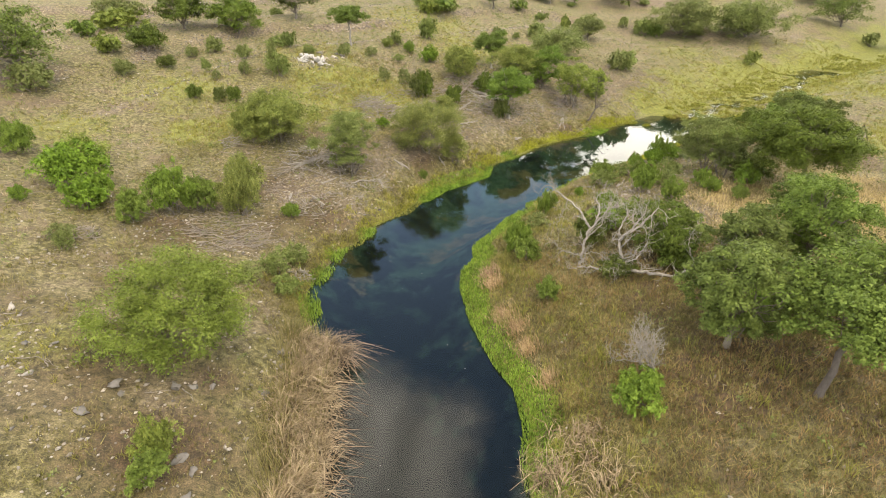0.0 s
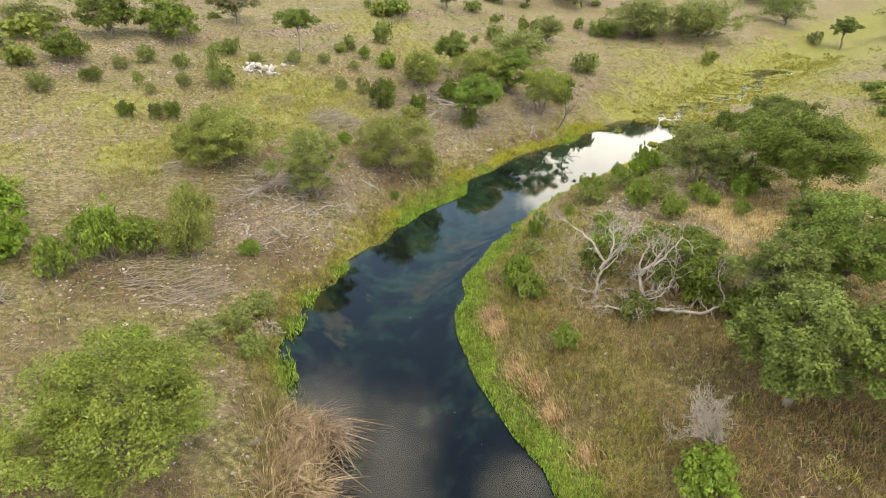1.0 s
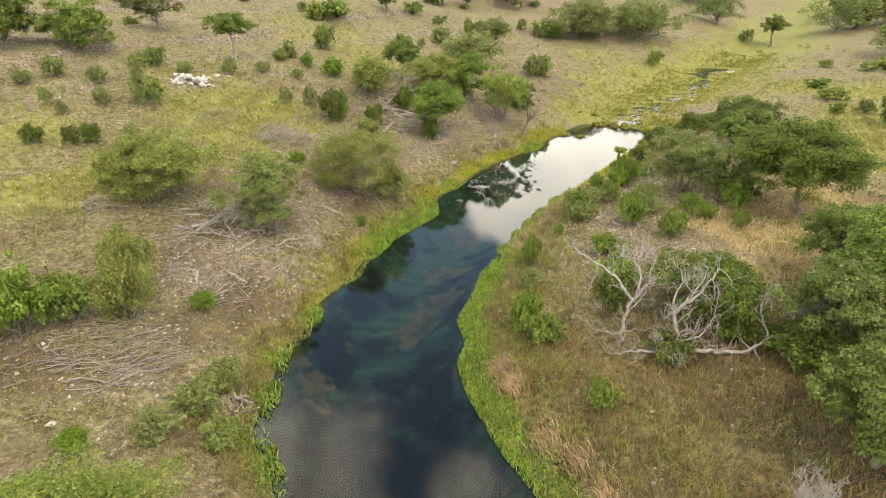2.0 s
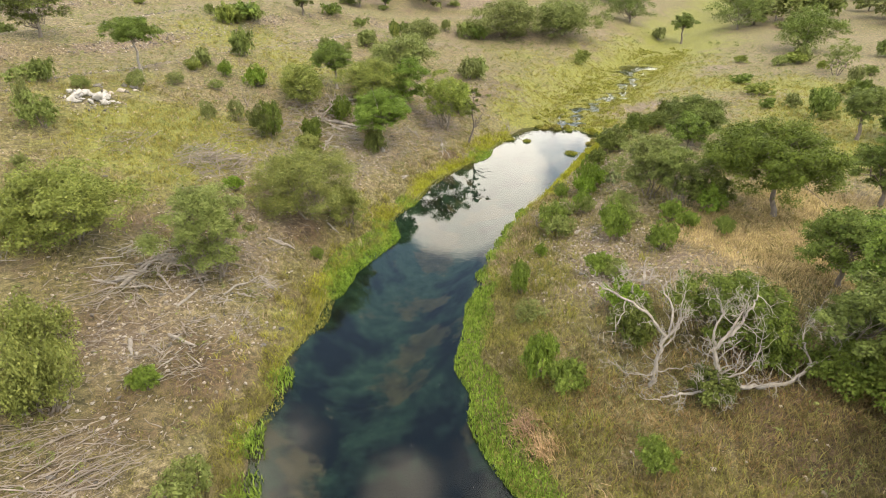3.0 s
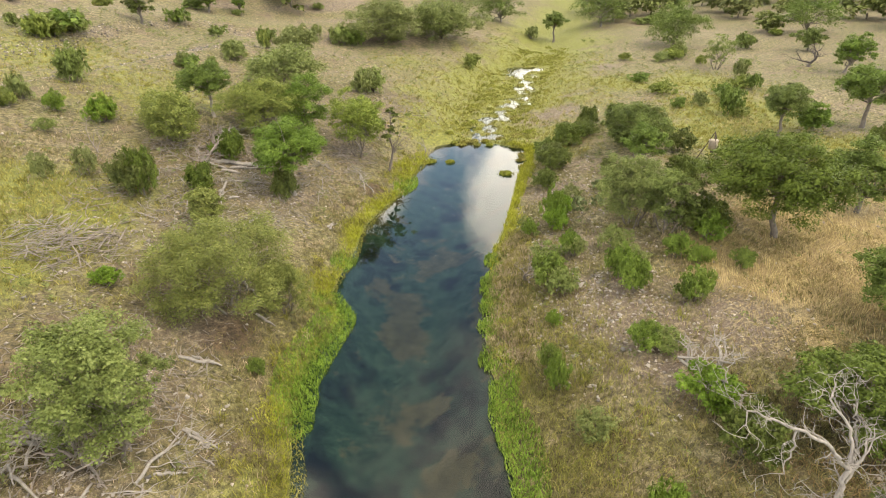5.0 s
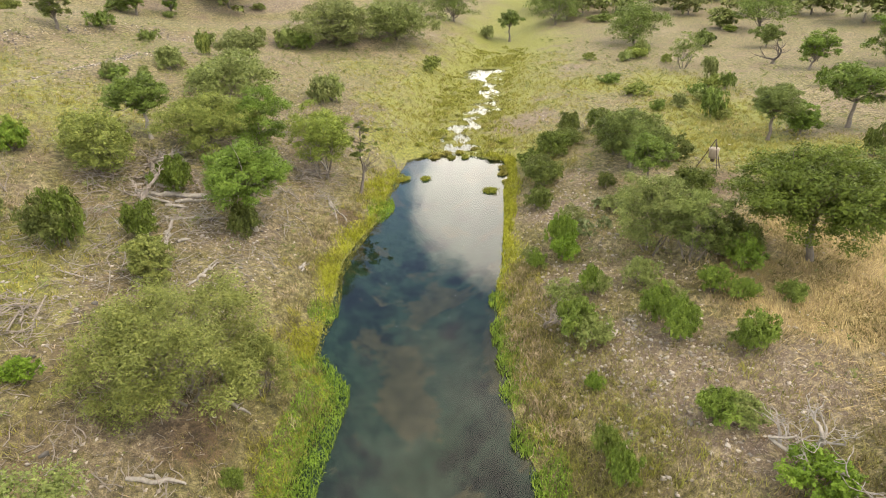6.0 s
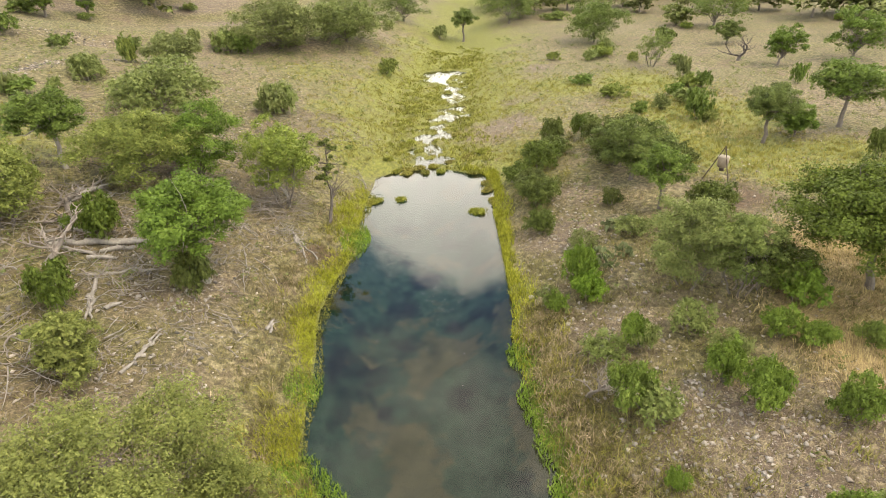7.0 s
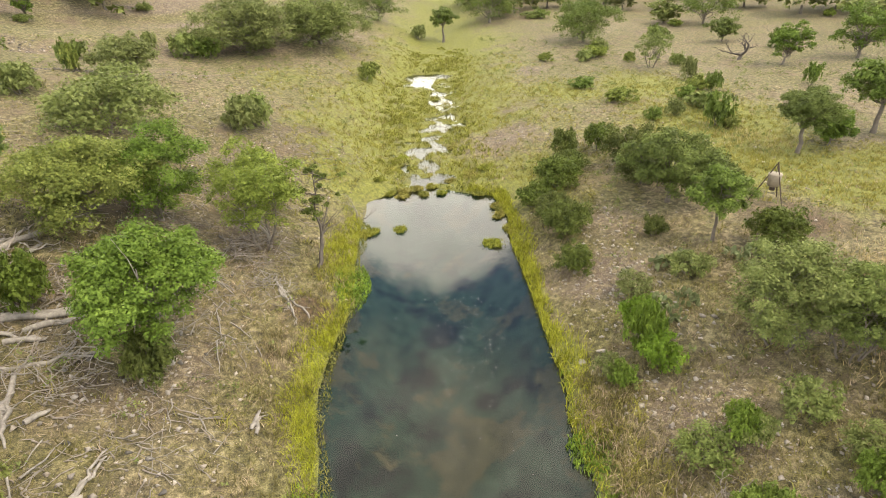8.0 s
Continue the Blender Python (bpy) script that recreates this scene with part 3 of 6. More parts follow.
class Tubes:
    """Collects tapered round branches into one mesh."""

    def __init__(self, sides=6):
        self.v, self.f, self.n, self.sides = [], [], 0, sides

    def add(self, pts, rad):
        pts, rad = np.asarray(pts, float), np.asarray(rad, float)
        t = np.gradient(pts, axis=0)
        t /= np.linalg.norm(t, axis=1)[:, None] + 1e-9
        ref = np.array([0.31, 0.92, 0.22]) if abs(t[0][1]) < 0.8 else np.array([0.9, 0.1, 0.4])
        u = np.cross(t, ref)
        u /= np.linalg.norm(u, axis=1)[:, None] + 1e-9
        w = np.cross(t, u)
        a = np.arange(self.sides) * 2 * math.pi / self.sides
        ring = pts[:, None] + rad[:, None, None] * (np.cos(a)[None, :, None] * u[:, None] + np.sin(a)[None, :, None] * w[:, None])
        m, k = len(pts), self.sides
        i = np.arange(m - 1)[:, None] * k + self.n
        j, j2 = np.arange(k)[None], (np.arange(k)[None] + 1) % k
        self.v.append(ring.reshape(-1, 3))
        self.f.append(np.stack([i + j, i + j2, i + k + j2, i + k + j], -1).reshape(-1, 4))
        self.n += m * k

    def mesh(self, name, mat):
        return mesh_of(name, np.concatenate(self.v), np.concatenate(self.f), mat, True)


def bent(rng, a, b, sag=0.0, wob=0.08, n=5):
    """A crooked line from a to b."""
    a, b = np.asarray(a, float), np.asarray(b, float)
    s = np.linspace(0, 1, n)[:, None]
    p = a + (b - a) * s
    length = np.linalg.norm(b - a)
    p[1:-1] += rng.normal(0, wob * length, (n - 2, 3))
    p[:, 2] += sag * 4 * s[:, 0] * (1 - s[:, 0]) * length
    return p


def leaf_cards(rng, at, normal, size, slim=0.55):
    """Small pointed leaves at points, facing along normal."""
    n = len(at)
    normal = normal / (np.linalg.norm(normal, axis=1)[:, None] + 1e-9)
    u = np.cross(normal, rng.normal(size=(n, 3)))
    u /= np.linalg.norm(u, axis=1)[:, None] + 1e-9
    w = np.cross(normal, u)
    s = (size * rng.uniform(0.65, 1.35, n))[:, None]
    v = np.stack([at - u * s * 0.5 - w * s * slim * 0.6, at - u * s * 0.35 + w * s * slim * 0.6, at + u * s * 0.65], 1)
    return v.reshape(-1, 3), np.arange(n * 3).reshape(-1, 3)


def clump_leaves(rng, centres, radii, count, size, flat=0.8, hang=0.0, slim=0.8, sprays=7, fuzz=0.12):
    """Leaves over the shells of clumps, each clump made of smaller sprays."""
    way = rng.normal(size=(len(centres), sprays, 3))
    way[..., 2] = np.abs(way[..., 2]) * rng.choice([1, 1, 1, -0.5], (len(centres), sprays))
    way /= np.linalg.norm(way, axis=2)[..., None]
    sub = (centres[:, None] + way * (radii[:, None, None] * rng.uniform(0.5, 0.95, (len(centres), sprays, 1))) * np.array([1, 1, flat])).reshape(-1, 3)
    sub[:, 2] -= hang * np.repeat(radii, sprays) * rng.uniform(0, 0.8, len(sub))
    rad = np.repeat(radii, sprays) * rng.uniform(0.34, 0.62, len(sub))
    pick = rng.choice(len(sub), count, p=rad ** 2 / np.sum(rad ** 2))
    way = rng.normal(size=(count, 3))
    way /= np.linalg.norm(way, axis=1)[:, None]
    way[:, 2] = np.where(way[:, 2] < -0.3, -way[:, 2] * 0.7, way[:, 2])
    lump = 1 + 0.25 * np.sin(6.0 * way[:, 0] + pick) * np.cos(5.0 * way[:, 1] + 2.0 * pick)
    r = rad[pick] * lump * np.sqrt(rng.uniform(0.15, 1.0, count))
    at = sub[pick] + way * r[:, None] * np.array([1, 1, 0.8])
    at[:, 2] -= hang * 0.5 * rng.uniform(0, 1, count) ** 2 * rad[pick]
    at += rng.normal(0, 1, (count, 3)) * (rad[pick] * fuzz)[:, None]
    face = way * 0.8 + np.array([0, 0, 0.5]) + rng.normal(0, 0.42, (count, 3))
    return leaf_cards(rng, at, face, size, slim)


def crown_clumps(rng, r, h, low, n, spread=0.75, clump=0.34, lobes=1.0):
    """Centres and radii of foliage clumps that fill an uneven, layered dome."""
    top = max(h - 0.5 * r * clump, 0.6 * h)
    mid, half = (top + low) / 2, (top - low) / 2
    lobe = rng.uniform(0, 6.28, 3)
    c, q = [], []
    for i in range(n):
        z = max(1 - 2 * (i + 0.5) / n, -0.75)
        a = i * 2.39996 + rng.uniform(-0.4, 0.4)
        out = 1 + lobes * (0.16 * math.sin(2 * a + lobe[0]) + 0.12 * math.sin(3 * a + lobe[1]))
        k = math.sqrt(max(0, 1 - z * z)) * rng.uniform(0.7, 1.15) * out
        f = spread * rng.uniform(0.72, 1.12)
        c.append((r * k * f * math.cos(a), r * k * f * math.sin(a), mid + half * z * rng.uniform(0.6, 0.95)))
        q.append(r * clump * rng.uniform(0.6, 1.35))
    for i in range(n // 4):
        a = rng.uniform(0, 6.28)
        c.append((r * 0.35 * math.cos(a), r * 0.35 * math.sin(a), mid + half * rng.uniform(-0.1, 0.45)))
        q.append(r * clump)
    return np.array(c), np.array(q)


def tree(name, seed, r, h, leaf, count, size, low=0.32, n=26, clump=0.3, lean=(0, 0), hang=0.0, stems=1, girth=0.03, flat=0.75, bark=None, slim=0.8, spread=0.74, twigs=2, fuzz=0.12, lobes=1.0):
    """A tree: a tapered trunk with limbs, and a crown of many small leaves in clumps. Stands at the origin."""
    rng = np.random.default_rng(seed)
    root = new(name)
    c, q = crown_clumps(rng, r, h, h * low, n, spread, clump, lobes)
    c[:, 0] += lean[0] * c[:, 2] / h
    c[:, 1] += lean[1] * c[:, 2] / h
    wood = Tubes(4 if twigs == 0 else 8)
    limbs = Tubes(4)
    g = h * girth
    forks = []
    for s in range(stems):
        a = s * 2 * math.pi / stems + rng.uniform(0, 1)
        foot = np.array([math.cos(a), math.sin(a), 0]) * (0 if stems == 1 else g * 2.2)
        top = foot * (1 if stems == 1 else 4) + np.array([lean[0] * 0.55, lean[1] * 0.55, h * (low + 0.14) * rng.uniform(0.85, 1.1)])
        p = bent(rng, foot - [0, 0, 0.25], top, 0, 0.025, 6)
        k = g / math.sqrt(stems)
        wood.add(p, k * np.array([1.7, 1.15, 1.0, 0.9, 0.82, 0.7]))
        forks.append((top, k * 0.7))
    for i, (cc, qq) in enumerate(zip(c, q)):
        top, k = forks[i % len(forks)]
        if twigs == 0:
            continue
        p = bent(rng, top - [0, 0, 0.06 * h * (i % 3)], cc, 0.06, 0.07, 6)
        limbs.add(p, k * np.linspace(0.55, 0.12, 6) * rng.uniform(0.6, 1.0))
        for _ in range(twigs):
            e = cc + rng.normal(0, qq * 0.55, 3)
            limbs.add(bent(rng, p[3], e, 0.03, 0.08, 4), k * np.linspace(0.22, 0.06, 4))
    limbs.v, limbs.f, wood.v, wood.f = limbs.v + wood.v, limbs.f + [q + limbs.n for q in wood.f], [], []
    part("trunk", limbs.mesh("trunk", bark or BARK), root)
    v, f = clump_leaves(rng, c, q, count, size, flat, hang, slim, fuzz=fuzz)
    part("crown", mesh_of("crown", v, f, leaf), root)
    return root


def placed(ob, x, y, turn=0.0, sx=1.0, sz=None, dz=0.0):
    """Sets a thing on the ground."""
    ob.matrix_basis = pose(x, y, stands_at(x, y, dz), 0, 0, turn) @ Matrix.Diagonal((sx, sx, sx if sz is None else sz, 1))
    return ob


def copied(ob, x, y, turn=0.0, sx=1.0, sz=None, dz=0.0):
    """A copy of a thing, set on the ground at its own size."""
    kept = ob.scale.copy()
    ob.scale = (1, 1, 1)
    made = copy_thing(ob, pose(x, y, stands_at(x, y, dz), 0, 0, turn) @ Matrix.Diagonal((sx, sx, sx if sz is None else sz, 1)))
    ob.scale = kept
    return made


# ---- ground and water ----
def build_ground():
    xs, ys, x, y, z = XS, YS, GX, GY, LAND
    w, hgt = len(xs), len(ys)
    i = (np.arange(hgt - 1)[:, None] * w + np.arange(w - 1)[None]).ravel()
    me = mesh_of("ground", np.stack([x, y, z], 1), np.stack([i, i + 1, i + w + 1, i + w], 1), GROUND, True)
    green, stony, gold, red, mud, silt = COVER
    one = np.ones_like(x)
    for key, chans in (("cover", (green, stony, gold)), ("soil", (red, mud, silt))):
        a = me.attributes.new(key, "FLOAT_COLOR", "POINT")
        a.data.foreach_set("color", np.stack([*chans, one], 1).astype(np.float32).ravel())
    return tagged(new("ground", me), "dry stony grassland sloping down to a pool", "ground", kind="structure")


build_ground()


def water_sheet():
    """One level sheet under which the banks dive."""
    v = [(-9, -28, 0), (27, -28, 0), (27, 53, 0), (-9, 53, 0)]
    ob = new("water", mesh_of("water", v, [(0, 1, 2, 3)], WATER))
    ob.visible_shadow = False
    return tagged(ob, "still dark blue-green pool mirroring clouds", "water", kind="structure")


water_sheet()


def brook():
    """Shallow running water that shows between the hummocks of the marshy floor."""
    along = np.arange(1.9, 34.0, 0.8)
    v = [(21.5 + 0.76 * u - 0.65 * t, 48 + 0.65 * u + 0.76 * t, float(rise(u))) for u in along for t in (-4.4, 5.4)]
    f = [(2 * i, 2 * i + 2, 2 * i + 3, 2 * i + 1) for i in range(len(along) - 1)]
    ob = new("brook", mesh_of("brook", v, f, BROOK_WATER))
    ob.visible_shadow = False
    return tagged(ob, "shallow sky-lit brook threading between marsh grass hummocks", "brook", kind="structure")


brook()


# ---- trees ----
OAK_TALK = "live oak with a rounded grey-green crown on dry grass"
rng0 = np.random.default_rng(5)


def oak(x, y, h, r, label=OAK_TALK, count=9000, low=0.3, turn=None, leaf=None, **k):
    near = math.hypot(x - 5, y - 25) < 34
    low = low if low > 0.35 else low * 0.5
    k.setdefault("n", 20)
    k.setdefault("twigs", 1)
    count = int(count * (3.0 if near else 1.0))
    k.setdefault("clump", 0.33)
    t = tree("oak_tree", int(abs(x * 13 + y * 7)) + 1, r, h, leaf or OAK, count, 0.088 if near else 0.17, low, **k)
    return tagged(placed(t, x, y, rng0.uniform(0, 360) if turn is None else turn), label, "tree")


# the thicket on the near right bank
oak(15.6, 17.4, 4.4, 2.4, "spreading live oak at the heart of a bankside thicket", 10000, 0.3, n=24, clump=0.25)
oak(12.6, 16.2, 3.4, 1.9, "low live oak at the edge of a bankside thicket", 9000, 0.2, clump=0.27)
oak(16.9, 20.3, 3.3, 1.9, "small open oak between thicket and golden grass", 6500, 0.3)
oak(10.3, 11.8, 3.9, 2.0, "leafy live oak at the thicket's open edge", 9500, 0.15, clump=0.27, n=24)
oak(11.9, 9.4, 4.6, 2.4, "live oak with a dark leaning trunk over brown grass", 11000, 0.36, turn=0, lean=(1.5, 0.6), n=24, girth=0.022, bark=DARKWOOD)
oak(16.2, 12.6, 4.4, 2.7, "broad live oak at the back of the thicket", 9000, 0.3, n=24, clump=0.26)
oak(10.2, 18.8, 2.7, 1.9, "leafy green young oak behind the bleached dead trees", 7500, 0.05, leaf=DARK)
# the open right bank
oak(20.1, 26.2, 4.9, 3.1, "tall single-trunked oak with an umbrella crown in golden grass", 21000, 0.36, n=40, clump=0.27, girth=0.024, spread=0.85, hang=0.6, turn=0, lean=(-0.8, 0.45), leaf=DARK_OAK, lobes=0.3)
oak(26.2, 25.3, 3.9, 1.8, "dark oak standing in golden grass", 9000, 0.32)
oak(25.0, 37.6, 3.6, 2.15, "round dark-green oak on bare reddish ground", 12000, 0.28)
oak(36.5, 34.4, 3.8, 1.75, "compact dark oak at the edge of a yellow meadow", 9000, 0.36)
oak(42.2, 31.5, 4.5, 2.3, "oak with a forked pale trunk past the meadow", 10000, 0.36)
oak(38.5, 33.2, 2.3, 1.3, "bushy oak at the edge of the meadow", 7000, 0.2)
# the left slope
oak(4.8, 44.6, 4.1, 2.2, "small oak with a pale twisted trunk amid fallen branches", 13000, 0.37, n=30, clump=0.3, bark=DEADWOOD)
oak(6.0, 51.8, 3.5, 2.4, "wide light-green oak on the slope", 13000, 0.15, leaf=PALE, clump=0.36)
oak(8.4, 51.7, 3.9, 2.0, "rich green oak crowded against its neighbour", 11000, 0.06, clump=0.38)
oak(10.7, 60.6, 2.8, 3.5, "broad low oak on the stony slope", 11000, 0.25, leaf=SAGE)
oak(3.6, 54.0, 3.4, 1.9, "oak with a pale leaning trunk on the slope", 8000, 0.38, lean=(-0.6, 0.4), bark=DEADWOOD)
oak(15.6, 69.0, 2.9, 2.4, "small round oak high on the slope", 8000, 0.25, leaf=SAGE)
oak(-10.2, 53.8, 3.8, 1.9, "umbrella-shaped oak on a bare trunk beside white rocks", 8000, 0.5, hang=0.2, bark=DEADWOOD, girth=0.024)
oak(-30.16, 35.48, 5.2, 3.6, "large oak at the field's edge", 10000, 0.25)
oak(-26.2, 53.0, 4.4, 3.0, "wide dark oak at the back of the field", 10000, 0.15, leaf=DARK)
oak(-21.7, 55.0, 4.0, 2.9, "bright green rounded oak at the back of the field", 10000, 0.12, leaf=BUSH)
oak(-17.9, 62.4, 4.6, 2.7, "upright dark oak at the back of the field", 8000, 0.3, leaf=DARK)
oak(-33.5, 55.0, 2.6, 2.8, "low grey-green oak at the back of the field", 8000, 0.15, leaf=SAGE)
oak(4.5, 79.6, 4.2, 1.6, "narrow dark oak on the skyline of the slope", 6000, 0.3, leaf=DARK)
oak(13.4, 90.0, 4.0, 1.7, "dark oak near the top of the slope", 6000, 0.25, leaf=DARK)
oak(17.2, 91.0, 4.2, 1.5, "slim oak near the top of the slope", 6000, 0.25)
# farther up the valley
oak(61.9, 60.9, 5.0, 4.3, "wide dome-shaped oak in open pasture", 12000, 0.15)
oak(59.2, 79.3, 4.4, 1.9, "lone small oak in the valley floor", 6000, 0.4)
oak(59.6, 40.2, 3.8, 1.8, "leaning dark oak in open pasture", 6000, 0.35, lean=(0.8, 0.2))
oak(65.6, 35.2, 4.7, 3.1, "dense oak in open pasture", 8000, 0.2)
oak(69.0, 48.0, 2.6, 1.7, "windswept oak in open pasture", 6000, 0.3)
oak(79.8, 53.4, 5.4, 4.4, "broad oak in open pasture", 8000, 0.2)
oak(69.5, 79.3, 5.6, 4.7, "dark oak in the wood at the valley's head", 8000, 0.15)
oak(55.6, 87.2, 5.0, 4.4, "wide oak in the wood at the valley's head", 9000, 0.15)


def feathery(x, y, h, r, label, count=11000, low=0.12, size=0.115, stems=4, leaf=None, **k):
    t = tree("mesquite_tree", int(abs(x * 17 + y * 5)) + 2, r, h, leaf or PALE, int(count * 1.5), size, low, stems=stems, hang=k.pop("hang", 0.5), slim=0.6, girth=0.02, fuzz=0.2, **k)
    return tagged(placed(t, x, y, rng0.uniform(0, 360)), label, "tree")


feathery(-7.6, 11.1, 3.7, 2.95, "airy light-green willow shrub on the near bank", 34000, 0.05, 0.078, 9, n=84, clump=0.19, leaf=WILLOW)
feathery(-5.9, 29.7, 4.6, 1.85, "dense drooping mesquite above a tangle of roots", 25000, 0.06, 0.08, n=34, clump=0.28, leaf=SAGE)
feathery(-1.5, 35.3, 4.1, 2.9, "spreading grey-green mesquite over reddish soil", 44000, 0.1, 0.066, n=46, clump=0.23, leaf=PALE)
feathery(0.5, 34.9, 2.4, 1.25, "low drooping mesquite leaning toward the water", 13000, 0.08, 0.062, n=26, clump=0.27, leaf=PALE)
feathery(-0.4, 41.2, 2.2, 1.1, "small feathery mesquite beside a bigger one", 6000, 0.1)
feathery(-11.1, 32.2, 3.7, 2.8, "broad feathery mesquite in the field", 20000, 0.1, 0.11, n=34)
feathery(10.8, 48.6, 4.7, 2.4, "tall wispy mesquite with dead branches near the pool", 9000, 0.15, n=26, clump=0.25)
feathery(16.6, 31.2, 3.9, 2.0, "open grey-green mesquite on the stony bank", 20000, 0.16, 0.085, n=34, clump=0.25, leaf=SAGE)
feathery(17.0, 29.6, 3.4, 1.3, "narrow grey-green mesquite beside a wider one", 11000, 0.1, 0.085, n=24, clump=0.28, leaf=SAGE)
feathery(22.0, 34.7, 3.2, 1.1, "slender small tree with a bare crooked stem", 7000, 0.42, stems=1, n=18, clump=0.36, leaf=OAK)
feathery(53.2, 49.6, 3.8, 1.8, "thin grey shrubby tree in the pasture", 3500, 0.15, leaf=SAGE, clump=0.25)
feathery(0.4, 50.2, 3.4, 1.7, "pale shrubby tree on the slope", 9000, 0.1)
oak(30.6, 79.2, 5.2, 4.9, "great rounded dark thicket oak on the slope", 26000, 0.03, n=44, clump=0.27, leaf=SAGE, hang=0.3)
oak(38.0, 77.8, 5.2, 5.0, "rounded dark thicket oak beside a larger one", 24000, 0.03, n=40, clump=0.27, leaf=SAGE, hang=0.3)


# ---- far woods, one kind copied ----
far_kinds = [tree("far_oak", 70 + i, 3.2, 4.4, FAR, 1250, 0.4, 0.02, n=18, clump=0.33, twigs=0) for i in range(3)]
spots = []
rf = np.random.default_rng(21)
while len(spots) < 210:
    dense = len(spots) >= 110
    d, a = rf.uniform(96, 175) if dense else rf.uniform(78, 300), radians(rf.uniform(20, 78) if dense else rf.uniform(-38, 92))
    x, y = d * math.sin(a), 15 + d * math.cos(a)
    near_brook = abs((x - 54) * -0.78 + (y - 75) * 0.62) < 9
    if near_brook and d < 140 or min([9] + [math.hypot(x - u, y - w) for u, w in spots]) < (4.2 if dense else 5):
        continue
    spots.append((x, y))
for i, (x, y) in enumerate(spots):
    ob = far_kinds[i] if i < 3 else None
    s = rf.uniform(0.8, 1.5)
    turn = rf.uniform(0, 360)
    ob = placed(ob, x, y, turn, s, s * rf.uniform(0.85, 1.1)) if ob else copied(far_kinds[i % 3], x, y, turn, s, s * rf.uniform(0.85, 1.1))
    tagged(ob, "distant green oak in scattered woodland", "tree", "far wood")


# ---- shrubs ----
def shrub(name, seed, leaf, count, size=0.1, n=16, clump=0.36, hang=0.0, flat=0.85, slim=0.8, fuzz=0.12):
    """A low many-stemmed bush, one metre in radius and one high."""
    rng = np.random.default_rng(seed)
    root = new(name)
    c, q = crown_clumps(rng, 1.0, 0.95, 0.05, n, 0.72, clump, 0.45)
    c[:, 2] = np.maximum(c[:, 2], 0.22)
    stems = Tubes(4)
    for cc in c[::5]:
        stems.add(bent(rng, (cc[0] * 0.08, cc[1] * 0.08, -0.15), cc, 0.05, 0.06, 5), np.linspace(0.028, 0.008, 5))
    part("woody_base", stems.mesh("woody_base", BARK), root)
    v, f = clump_leaves(rng, c, q, count, size, flat, hang, slim, fuzz=fuzz)
    v[:, 2] = np.maximum(v[:, 2], 0.01)
    part("foliage", mesh_of("foliage", v, f, leaf), root)
    return root


KINDS = {
    "green": [shrub("green_shrub", 31 + i, BUSH, 4600, 0.088, 26, 0.27) for i in range(3)],
    "dark": [shrub("dark_shrub", 41 + i, DARK, 3400, 0.105, 22, 0.29) for i in range(3)],
    "pale": [shrub("pale_shrub", 51 + i, PALE, 2700, 0.12, hang=0.2, slim=0.6) for i in range(2)],
    "scrub": [shrub("scrub_bush", 91 + i, (OAK, SAGE, PALE, SAGE)[i], 700, 0.22) for i in range(4)],
    "green_big": [shrub("green_shrub", 131 + i, BUSH, 9000, 0.064, 22, 0.3) for i in range(2)],
    "dark_big": [shrub("dark_shrub", 141 + i, DARK, 8500, 0.064, 22, 0.3) for i in range(2)],
    "pale_big": [shrub("pale_shrub", 151 + i, PALE, 9500, 0.06, 24, 0.28, hang=0.2, slim=0.6, fuzz=0.3) for i in range(2)],
    "far": [shrub("distant_shrub", 161 + i, (OAK, SAGE, PALE)[i], 1000, 0.19, 14) for i in range(3)],
    "sage": [shrub("sage_shrub", 61 + i, SAGE, 2000, 0.115, clump=0.3, slim=0.6) for i in range(2)],
}
TALK = {
    "green": "bright green leafy shrub on stony ground",
    "dark": "dark evergreen shrub with dense foliage",
    "pale": "pale feathery shrub in dry grass",
    "sage": "dusty grey-green shrub with thin foliage",
}
used = {}
rs = np.random.default_rng(8)


def bushes(kind, rows, label=""):
    """Shrubs of one kind from rows of x, y, height, radius."""
    for x, y, h, r in rows:
        large = kind + "_big" if r > 1.15 and kind + "_big" in KINDS else kind
        if kind != "scrub" and math.hypot(x - 2, y - 22) > 40:
            large = "far"
        i = used.get(large, 0)
        used[large] = i + 1
        pool = KINDS[large]
        turn = rs.uniform(0, 360)
        ob = placed(pool[i], x, y, turn, r * 0.98, h) if i < len(pool) else copied(pool[i % len(pool)], x, y, turn, r * 0.98, h)
        tagged(ob, label or TALK[kind], "shrub", kind + " shrubs")


# right bank
bushes("green", [(10.0, 30.0, 1.7, 0.85), (12.2, 28.4, 1.5, 0.7), (11.6, 27.2, 1.8, 0.82), (12.6, 25.3, 1.45, 0.74), (15.2, 27.8, 1.1, 0.7), (16.35, 25.5, 1.0, 0.58), (9.1, 24.7, 1.1, 0.7), (14.6, 34.4, 2.0, 0.65), (15.6, 35, 1.3, 0.75),
                 (14.2, 33.8, 1.3, 0.8), (13, 34.4, 0.9, 0.5), (12.3, 31.1, 1.3, 0.6), (6.3, 26.2, 1.2, 0.45), (5.8, 25.4, 1.4, 0.5), (4, 20.3, 1.9, 0.7), (4.4, 19.2, 1.3, 0.7), (4.9, 15.7, 1.0, 0.6), (15.4, 26.8, 0.9, 0.6), (8.2, 28, 0.7, 0.35)])
bushes("green", [(17.7, 27.9, 1.5, 1.0), (6.8, 9.4, 1.3, 0.95), (8.4, 21.9, 1.2, 1.0), (12, 14, 1.6, 1.2)])
